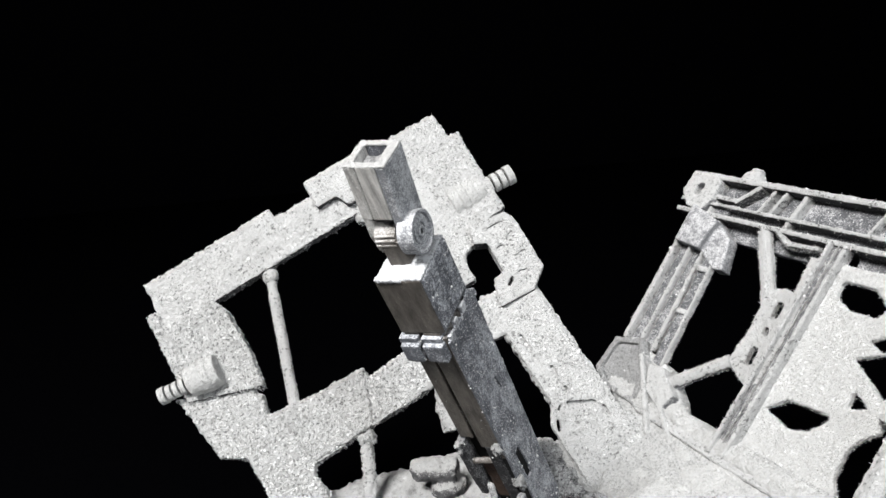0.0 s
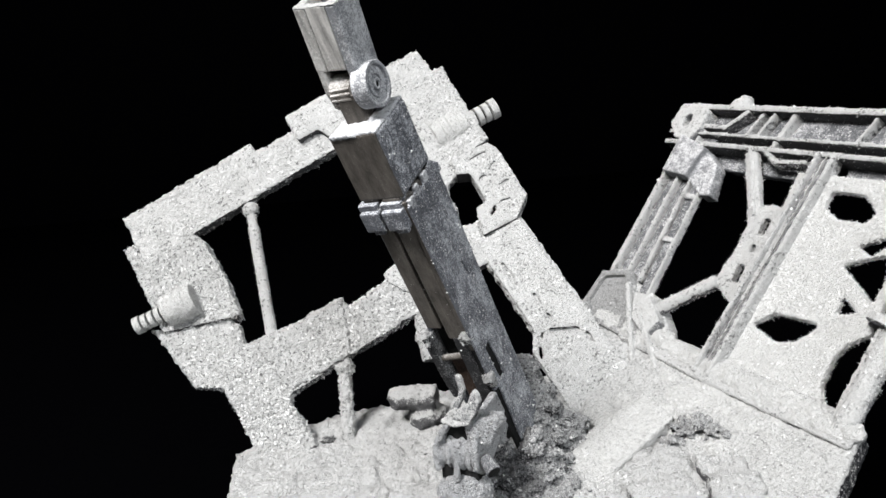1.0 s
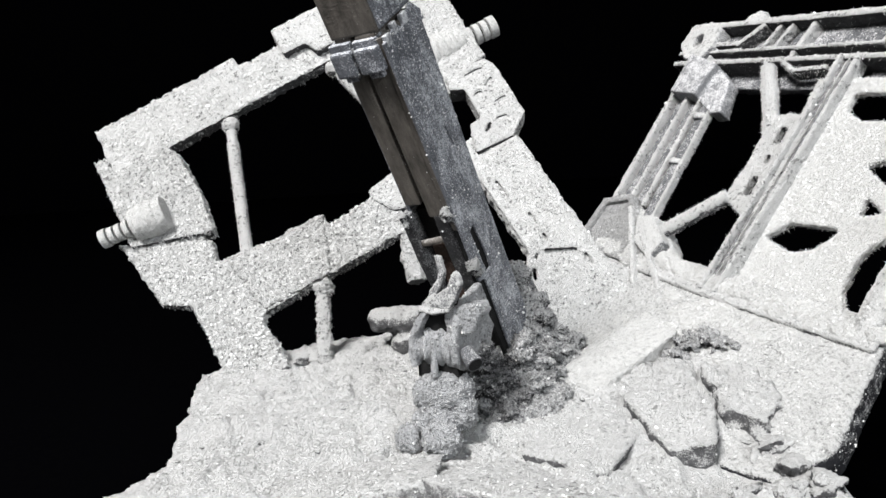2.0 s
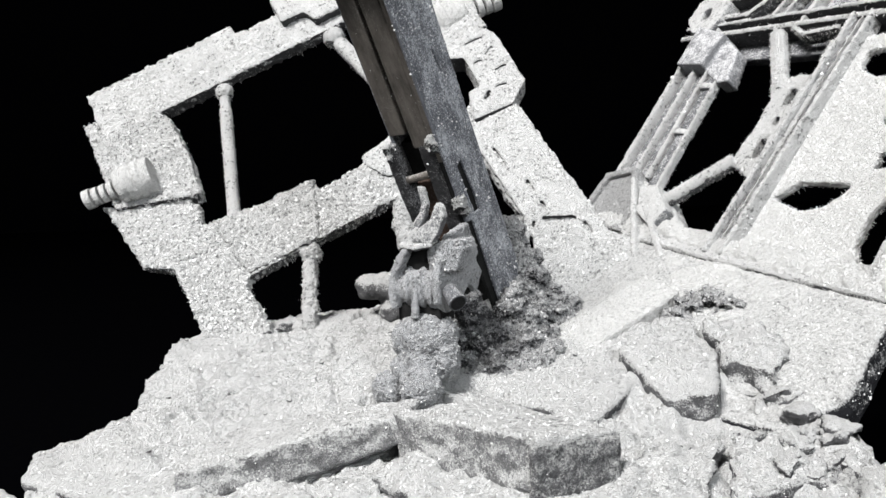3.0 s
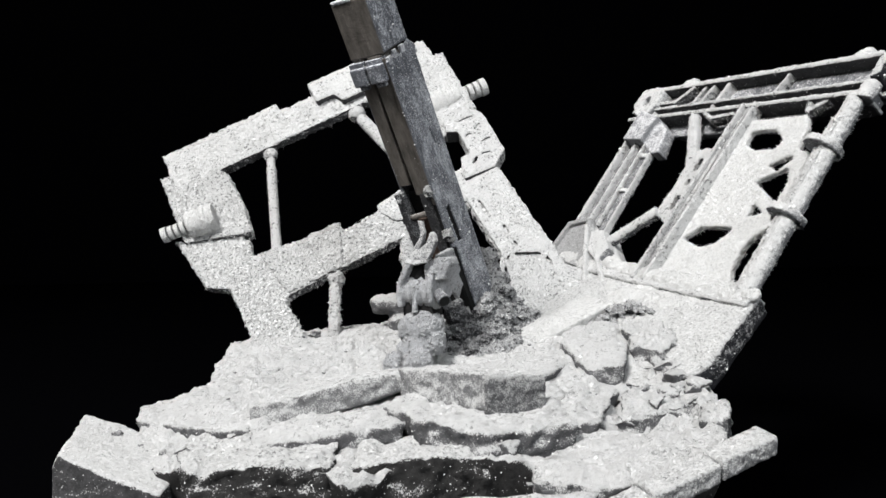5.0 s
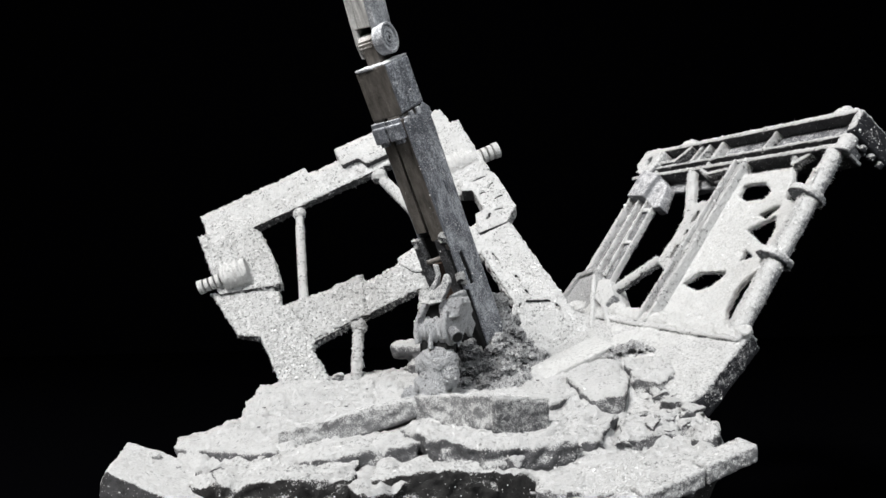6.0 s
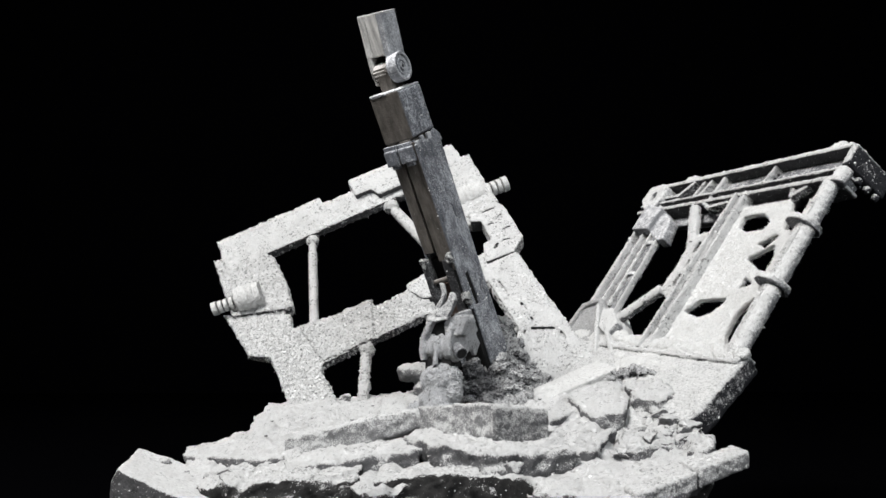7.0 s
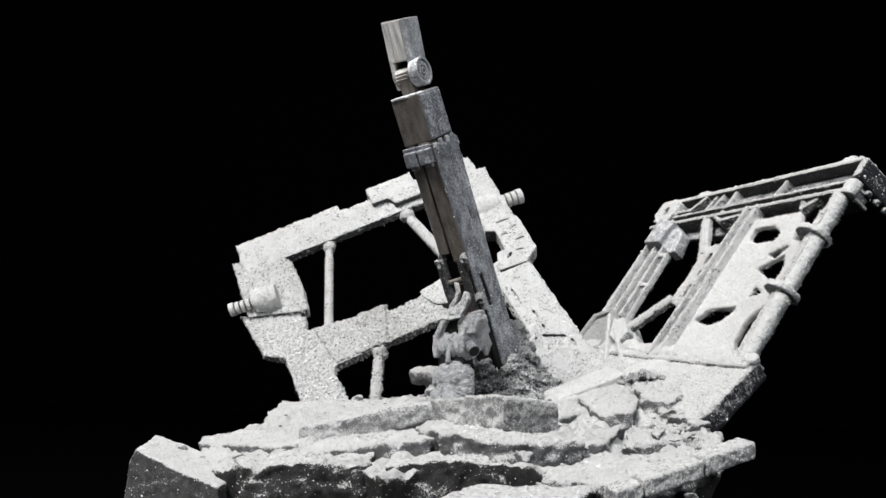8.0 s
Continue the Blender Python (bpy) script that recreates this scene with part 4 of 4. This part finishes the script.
# upper block
bm = box(fresh(), 0.009, 0.0945, 0.0, 0.112, -0.131, -0.006, 0.004)
part("upper_block", bm, BROWN_PLASTIC, gun, "brown-grey square block")
bm = box(fresh(), 0.0905, 0.0985, 0.003, 0.112, -0.129, -0.008, 0.003)
DUSTED.append((crust(part("side_cover", bm, GREY_PLASTIC, gun, "blue-grey dusted side cover"), 0.004, 0.002, 0.02), 5.0, 0.0010, "pale"))
bm = box(fresh(), 0.010, 0.0965, 0.001, 0.112, -0.010, -0.003, 0.002)
box(bm, 0.009, 0.060, -0.002, 0.010, -0.011, -0.002, 0.002)
crust(part("ash_layer", bm, LIGHT_GREY, gun, "dust lying on the block"), 0.0028, 0.004, 0.012)
# clamp pads
for x0, x1 in ((0.006, 0.0425), (0.0495, 0.089)):
    bm = box(fresh(), x0, x1, -0.017, 0.02, -0.186, -0.146, 0.004)
    box(bm, x0 - 0.002, x1 - 0.002, -0.008, 0.02, -0.147, -0.136, 0.0015)
    box(bm, x0 + 0.008, x1 - 0.008, -0.010, 0.02, -0.196, -0.184, 0.002)
    DUSTED.append((part("clamp_pad", bm, GREY_PLASTIC, gun, "dusted grey clamp pad"), 3.0, 0.0010, "pale"))
# long shaft: two front halves with a slit, right cheek plate with slot
for x0, x1, front_y, low in ((0.012, 0.0420, 0.003, -0.437), (0.0505, 0.086, 0.0, -0.462)):
    bm = box(fresh(), x0, x1, front_y, 0.10, low, -0.13, 0.003)
    DUSTED.append((part("shaft_half", bm, BROWN_PLASTIC, gun), 2.0, 0.0008, "pale"))
# black cores: shade seen through slit and fork, painted in
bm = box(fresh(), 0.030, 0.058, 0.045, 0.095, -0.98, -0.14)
part("shaft_core", bm, SHADE_BLACK, gun)
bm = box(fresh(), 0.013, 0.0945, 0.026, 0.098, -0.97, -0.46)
part("shaft_core", bm, SHADE_BLACK, gun)
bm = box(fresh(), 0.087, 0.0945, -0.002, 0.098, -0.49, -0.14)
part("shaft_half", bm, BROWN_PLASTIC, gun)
# black sheet put behind the slot as its shade
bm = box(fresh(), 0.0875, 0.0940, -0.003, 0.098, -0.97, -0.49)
part("shaft_core", bm, SHADE_BLACK, gun)
side = [(-0.006, -0.148), (0.045, -0.138), (0.058, -0.150), (0.085, -0.136), (0.105, -0.128), (0.130, -0.150), (0.122, -0.165), (0.118, -0.55), (0.120, -0.98), (0.004, -0.98), (0.018, -0.614), (-0.004, -0.604), (-0.003, -0.50)]
slot = [(0.028, -0.515), (0.046, -0.512), (0.053, -0.585), (0.050, -0.612), (0.032, -0.608), (0.030, -0.58)]
nick = [(0.070, -0.330), (0.0745, -0.330), (0.080, -0.372), (0.0765, -0.372)]
bm = prism(fresh(), side, -0.100, -0.095, 0.0012, holes=[slot, nick])
bmesh.ops.transform(bm, matrix=Matrix(((0, 0, -1, 0), (1, 0, 0, 0), (0, 1, 0, 0), (0, 0, 0, 1))), verts=bm.verts)
plate_right = part("cheek_plate", bm, GREY_PLASTIC, gun, "blue-grey dusted cheek plate with a narrow slot")
DUSTED.append((plate_right, 7.0, 0.0010, "pale"))
for y, z in ((0.127, -0.158), (0.121, -0.196), (0.120, -0.262), (0.119, -0.335)):
    bm = box(fresh(), 0.088, 0.0985, y - 0.004, y + 0.006, z - 0.009, z, 0.002)
    part("edge_tab", bm, LIGHT_GREY, gun)
for y0, y1, z in ((0.002, 0.018, -0.143), (0.030, 0.044, -0.136), (0.064, 0.082, -0.136)):
    bm = box(fresh(), 0.093, 0.1012, y0, y1, z - 0.014, z + 0.004, 0.002)
    part("edge_tab", bm, LIGHT_GREY, gun)
bm = box(fresh(), 0.006, 0.012, 0.01, 0.115, -0.98, -0.15, 0.002)
part("cheek_plate", bm, GREY_PLASTIC, gun)
bm = box(fresh(), 0.004, 0.090, 0.100, 0.118, -0.98, -0.14, 0.002)
part("back_plate", bm, GREY_PLASTIC, gun)
# fork at the end of the front halves: two arms, a rung and a rusty web between them
for x0, x1, top, low, back, proud in ((-0.003, 0.0135, -0.452, -0.63, 0.026, 0.010), (0.058, 0.087, -0.458, -0.72, 0.026, 0.002)):
    bm = fresh()
    prism(bm, [(-proud * 0.4, top), (-proud, top - 0.02), (-proud, -0.56), (-proud * 0.5, low), (back, low), (back, top)], -x1, -x0, 0.002)
    bmesh.ops.transform(bm, matrix=ACROSS, verts=bm.verts)
    arm = crust(part("fork_arm", bm, ASH_DARK_SHADE, gun, "dark grey speckled fork arm"), 0.0028, 0.002, 0.02)
    DUSTED.append((arm, 5.0, 0.0009, "pale"))
for p, q in (((0.088, -0.004, -0.456), 0.011), ((0.003, -0.005, -0.454), 0.007), ((0.006, -0.007, -0.468), 0.006), ((0.097, -0.001, -0.568), 0.0115), ((0.098, 0.002, -0.584), 0.009)):
    bm = ball(fresh(), p, q, (1, 1.1, 1.35))
    crust(part("ash_clump", bm, ASH_COARSE, gun, "clot of pale ash"), 0.0022, 0.014, 0.010)
bm = rod(fresh(), (0.010, 0.004, -0.520), (0.062, 0.006, -0.512), 0.0065)
part("fork_pin", bm, BROWN_PLASTIC, gun)
bm = box(fresh(), 0.022, 0.058, 0.014, 0.024, -0.66, -0.530, 0.002)
part("fork_web", bm, RUST_PLASTIC, gun, "rust-brown inner web")

# ---- caked foot hanging before the barrel ----
foot = thing("walker_foot", "grey ash-caked jointed machine foot standing in the ash", "machine part", axes_at((0.1817, -0.2793, 0.136), (0.706, -0.454, 0.0), (0.454, 0.706, 0.0), (0, 0, 0.86)))
UPRIGHT = Matrix(((1, 0, 0, 0), (0, 0, -1, 0), (0, 1, 0, 0), (0, 0, 0, 1)))


def upright(outline, front, back, bevel=0.0):
    """A plate standing across the foot: outline in x and z, from y = -front to y = -back."""
    bm = prism(fresh(), outline, back, front, bevel)
    bmesh.ops.transform(bm, matrix=UPRIGHT, verts=bm.verts)
    return bm


def foot_part(name, bm, material, label="", voxel=0.003, amount=0.004, size=0.018, dust=True):
    ob = crust(part(name, bm, material, foot, label), voxel, amount, size, 1.1)
    if dust:
        DUSTED.append((ob, 9.0, 0.0011, "frost"))
    return ob


foot_part("strap", upright([(0.014, 0.405), (0.026, 0.404), (0.035, 0.372), (0.030, 0.350), (0.014, 0.325), (0.006, 0.306), (-0.010, 0.306), (0.000, 0.335), (0.019, 0.358), (0.022, 0.372)], 0.034, 0.020), ASH_RIG, "thin bent grey strap", 0.0022, 0.001)
foot_part("strap", upright([(0.050, 0.360), (0.059, 0.376), (0.070, 0.367), (0.074, 0.350), (0.060, 0.318), (0.044, 0.300), (0.000, 0.303), (0.020, 0.330), (0.044, 0.344)], 0.040, 0.024), ASH_RIG, "broad bent grey strap", 0.0022, 0.0015)
bm = upright([(-0.024, 0.297), (-0.014, 0.312), (0.010, 0.330), (0.044, 0.318), (0.047, 0.299), (0.010, 0.292)], 0.038, 0.016)
rod(bm, (-0.027, -0.036, 0.296), (0.010, -0.040, 0.291), 0.006, 0.006, 10)
rod(bm, (0.010, -0.040, 0.291), (0.043, -0.036, 0.298), 0.006, 0.006, 10)
foot_part("buckle", bm, ASH, "pale rimmed buckle lip", 0.0025, 0.003)
foot_part("bridge", upright([(0.030, 0.245), (0.026, 0.285), (0.046, 0.300), (0.066, 0.306), (0.100, 0.308), (0.106, 0.290), (0.088, 0.250)], 0.026, -0.030), ASH_PALE_TOE, "ash-caked upper housing of the ankle", 0.003, 0.006)
foot_part("side_flange", upright([(-0.018, 0.290), (-0.034, 0.272), (-0.050, 0.240), (-0.056, 0.205), (-0.048, 0.175), (-0.038, 0.175), (-0.043, 0.208), (-0.036, 0.240), (-0.022, 0.262), (-0.006, 0.290)], 0.044, 0.018), ASH_PALE_TOE, "thin curved side flange", 0.0025, 0.003)
# solid black block painted as shade below the buckle
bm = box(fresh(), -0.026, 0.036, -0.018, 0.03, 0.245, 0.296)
part("recess", bm, SHADE_BLACK, foot, "black block painted as the shade under the buckle")
# another black block, for the shade between knuckle and toe
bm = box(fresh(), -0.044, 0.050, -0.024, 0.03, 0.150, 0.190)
part("neck", bm, SHADE_BLACK, foot, "black block painted as the shade above the toe")
bm = rod(fresh(), (-0.050, 0.0, 0.214), (0.044, 0.0, 0.214), 0.038, 0.038, 26)
for x, w in ((-0.050, 0.014), (-0.022, 0.010), (0.006, 0.012), (0.028, 0.014)):
    rod(bm, (x, 0.0, 0.214), (x + w, 0.0, 0.214), 0.044, 0.044, 26)
foot_part("knuckle", bm, ASH_PALE_TOE, "ribbed round knuckle joint caked with ash", 0.0028, 0.003, 0.016)
bm = rod(fresh(), (0.007, -0.040, 0.236), (0.006, -0.044, 0.160), 0.006, 0.009, 12)
foot_part("ankle_pin", bm, ASH_PALE_TOE, "", 0.0025, 0.002, 0.012, False)
bm = prism(fresh(), [(-0.045, 0.190), (-0.050, 0.235), (-0.035, 0.272), (0.0, 0.312), (0.078, 0.330), (0.120, 0.266), (0.108, 0.254), (0.132, 0.226), (0.106, 0.186), (0.080, 0.212), (0.030, 0.178), (-0.012, 0.168)], -0.062, -0.046, 0.002)
bmesh.ops.transform(bm, matrix=ACROSS, verts=bm.verts)
cheek = foot_part("ankle_cheek", bm, ASH_PALE_TOE, "flat ankle cheek with a jagged edge", 0.003, 0.003, 0.02)
axis = Vector((0.070, -0.022, 0.214)), Vector((0.098, -0.040, 0.194))
bm = rod(fresh(), axis[0], axis[1], 0.015, 0.018, 24)
part("ankle_cap", bm, BARE_PLASTIC, cheek, "dark grey tube end")
# black disc painted as the shade in the tube's mouth
bm = rod(fresh(), axis[1] - (axis[1] - axis[0]) * 0.1, axis[1] + (axis[1] - axis[0]) * 0.03, 0.0148, 0.0148, 20)
part("cap_hollow", bm, SHADE_BLACK, cheek)
bm = fresh()
for p, q in (((0.010, -0.008, 0.122), (0.064, 0.050, 0.048)), ((0.006, -0.014, 0.074), (0.056, 0.046, 0.048)), ((-0.062, -0.046, 0.018), (0.034, 0.028, 0.034)), ((0.020, -0.056, 0.034), (0.046, 0.030, 0.040)), ((0.058, -0.014, 0.085), (0.024, 0.030, 0.036)), ((-0.034, -0.020, 0.112), (0.026, 0.030, 0.038)), ((-0.026, -0.036, 0.058), (0.030, 0.028, 0.030))):
    ball(bm, p, 1.0, q, 3)
foot_part("toe", bm, ASH_PALE_TOE, "rounded toe caked with coarse grey ash", 0.0032, 0.010, 0.016)

# ---- loose ash grains on everything ----
OCTA = np.array([(1, 0, 0), (-1, 0, 0), (0, 1, 0), (0, -1, 0), (0, 0, 1), (0, 0, -1)], float)
SIDES = np.array([(0, 2, 4), (2, 1, 4), (1, 3, 4), (3, 0, 4), (2, 0, 5), (1, 2, 5), (3, 1, 5), (0, 3, 5)])


def grains(name, label, jobs, material, seed):
    """Small rough grains strewn over the things in jobs, more on what faces up."""
    rng = np.random.default_rng(seed)
    graph = bpy.context.evaluated_depsgraph_get()
    places, sizes = [], []
    for ob, density, size in jobs:
        done = ob.evaluated_get(graph)
        me = done.to_mesh()
        me.calc_loop_triangles()
        co = np.empty(len(me.vertices) * 3)
        me.vertices.foreach_get("co", co)
        tri = np.empty(len(me.loop_triangles) * 3, int)
        me.loop_triangles.foreach_get("vertices", tri)
        done.to_mesh_clear()
        m = np.array(ob.matrix_world)
        co = co.reshape(-1, 3) @ m[:3, :3].T + m[:3, 3]
        a, b, c = (co[tri.reshape(-1, 3)[:, k]] for k in range(3))
        n = np.cross(b - a, c - a)
        area = np.linalg.norm(n, axis=1) + 1e-15
        w = area * np.clip(0.4 + 0.75 * n[:, 2] / area, 0.02, 1.0)
        count = int(w.sum() * 0.5e6 * density) + 1
        pick = rng.choice(len(w), count, p=w / w.sum())
        u, v = rng.random(count), rng.random(count)
        flip = u + v > 1
        u[flip], v[flip] = 1 - u[flip], 1 - v[flip]
        places.append(a[pick] + u[:, None] * (b - a)[pick] + v[:, None] * (c - a)[pick])
        sizes.append(size * U * np.exp(rng.normal(-0.35, 0.50, count)))
    places, sizes = np.concatenate(places), np.concatenate(sizes)
    spin = np.linalg.qr(rng.normal(size=(len(places), 3, 3)))[0]
    shape = OCTA * rng.uniform(0.55, 1.2, (len(places), 6, 1)) * sizes[:, None, None]
    verts = np.einsum("nij,nkj->nki", spin, shape) + places[:, None]
    faces = SIDES[None] + 6 * np.arange(len(places))[:, None, None]
    me = bpy.data.meshes.new(name)
    me.from_pydata(verts.reshape(-1, 3).tolist(), [], faces.reshape(-1, 3).tolist())
    me.materials.append(material)
    me.shade_smooth()
    return tagged(new(name, me), label, "ash", kind="stuff")


def whiskers(name, label, jobs, material, seed):
    """Fine drooping needles of ash on the undersides of the things in jobs."""
    rng = np.random.default_rng(seed)
    graph = bpy.context.evaluated_depsgraph_get()
    roots = []
    for ob, count in jobs:
        done = ob.evaluated_get(graph)
        me = done.to_mesh()
        co, no = np.empty(len(me.vertices) * 3), np.empty(len(me.vertices) * 3)
        me.vertices.foreach_get("co", co)
        me.vertices.foreach_get("normal", no)
        done.to_mesh_clear()
        m = np.array(ob.matrix_world)
        co, no = co.reshape(-1, 3) @ m[:3, :3].T + m[:3, 3], no.reshape(-1, 3) @ m[:3, :3].T
        # they grow in tufts
        low = np.flatnonzero((no[:, 2] < -0.25) & (np.sin(co[:, 0] * 900) + np.sin(co[:, 1] * 700 + co[:, 2] * 1100) > 0.2))
        if len(low):
            roots.append(co[rng.choice(low, count)])
    roots = np.concatenate(roots)
    n = len(roots)
    length = rng.uniform(0.0004, 0.0013, n)[:, None]
    d = np.stack([rng.normal(0, 0.45, n), rng.normal(0, 0.45, n), -np.ones(n)], 1)
    d /= np.linalg.norm(d, axis=1, keepdims=True)
    w = 0.00007
    verts = np.stack([roots + [w, 0, 0.0001], roots + [-w, w, 0.0001], roots + [-w, -w, 0.0001], roots + d * length], 1)
    faces = np.array([(0, 1, 3), (1, 2, 3), (2, 0, 3), (0, 2, 1)])[None] + 4 * np.arange(n)[:, None, None]
    me = bpy.data.meshes.new(name)
    me.from_pydata(verts.reshape(-1, 3).tolist(), [], faces.reshape(-1, 3).tolist())
    me.materials.append(material)
    return tagged(new(name, me), label, "ash", kind="stuff")


bpy.context.view_layer.update()
grains("ash_grains", "loose pale ash grains lying on every surface", [j[:3] for j in DUSTED if j[3] == "pale"], PALE_GRAINS, 1)
grains("grey_grains", "loose grey and white grains on the clods", [j[:3] for j in DUSTED if j[3] == "grey"], GREY_GRAINS, 2)
grains("frost_grains", "grey and white grains caked on the foot", [j[:3] for j in DUSTED if j[3] == "frost"], FROST_GRAINS, 5)


def frost(name, label, jobs, material, seed):
    """Short fine fibres of ash that stand on the edges of the things in jobs."""
    rng = np.random.default_rng(seed)
    graph = bpy.context.evaluated_depsgraph_get()
    roots, ways = [], []
    for ob, count in jobs:
        done = ob.evaluated_get(graph)
        me = done.to_mesh()
        co, no = np.empty(len(me.vertices) * 3), np.empty(len(me.vertices) * 3)
        me.vertices.foreach_get("co", co)
        me.vertices.foreach_get("normal", no)
        done.to_mesh_clear()
        m = np.array(ob.matrix_world)
        co, no = co.reshape(-1, 3) @ m[:3, :3].T + m[:3, 3], no.reshape(-1, 3)
        edge = np.flatnonzero(np.abs(no[:, 2]) < 0.85)   # the rim of a plate, not its faces
        pick = rng.choice(edge, count)
        roots.append(co[pick])
        ways.append(no[pick] @ m[:3, :3].T)
    roots, ways = np.concatenate(roots), np.concatenate(ways)
    n = len(roots)
    ways = ways + rng.normal(0, 0.45, (n, 3))
    ways /= np.linalg.norm(ways, axis=1, keepdims=True)
    side = np.cross(ways, rng.normal(size=(n, 3)))
    side /= np.linalg.norm(side, axis=1, keepdims=True)
    over = np.cross(ways, side)
    w = 0.00005
    low = roots - ways * 0.0001
    tip = roots + ways * rng.uniform(0.0002, 0.0007, n)[:, None]
    verts = np.stack([low + side * w, low - side * w + over * w, low - side * w - over * w, tip], 1)
    faces = np.array([(0, 1, 3), (1, 2, 3), (2, 0, 3), (0, 2, 1)])[None] + 4 * np.arange(n)[:, None, None]
    me = bpy.data.meshes.new(name)
    me.from_pydata(verts.reshape(-1, 3).tolist(), [], faces.reshape(-1, 3).tolist())
    me.materials.append(material)
    return tagged(new(name, me), label, "ash", kind="stuff")


FUZZY = [(ob, n) for ob, n in ((bpy.data.objects["lower_frame"], 520), (bpy.data.objects["column_cover"], 420), (bpy.data.objects["corner_block"], 160), (bpy.data.objects["upper_frame"], 120), (bpy.data.objects["ball_joint.001"], 60), (bpy.data.objects["piston_rod.001"], 60), (bpy.data.objects["pierced_plate"], 160))]
whiskers("ash_whiskers", "fine needles of ash hanging under the frame", FUZZY, PALE_GRAINS, 3)
FURRY = {"pierced_plate": 4200, "slotted_strip": 900, "rail": 350, "flange": 500, "strut": 350, "post_tube": 500, "collar": 200, "upper_frame": 900, "lower_frame": 2600, "ball_joint": 150, "piston_rod": 200}
frost("ash_fibres", "fine pale ash fibres standing on the edges", [(ob, FURRY[ob.name.split(".")[0]]) for ob in sorted(bpy.data.objects, key=lambda o: o.name) if ob.name.split(".")[0] in FURRY], PALE_GRAINS, 4)
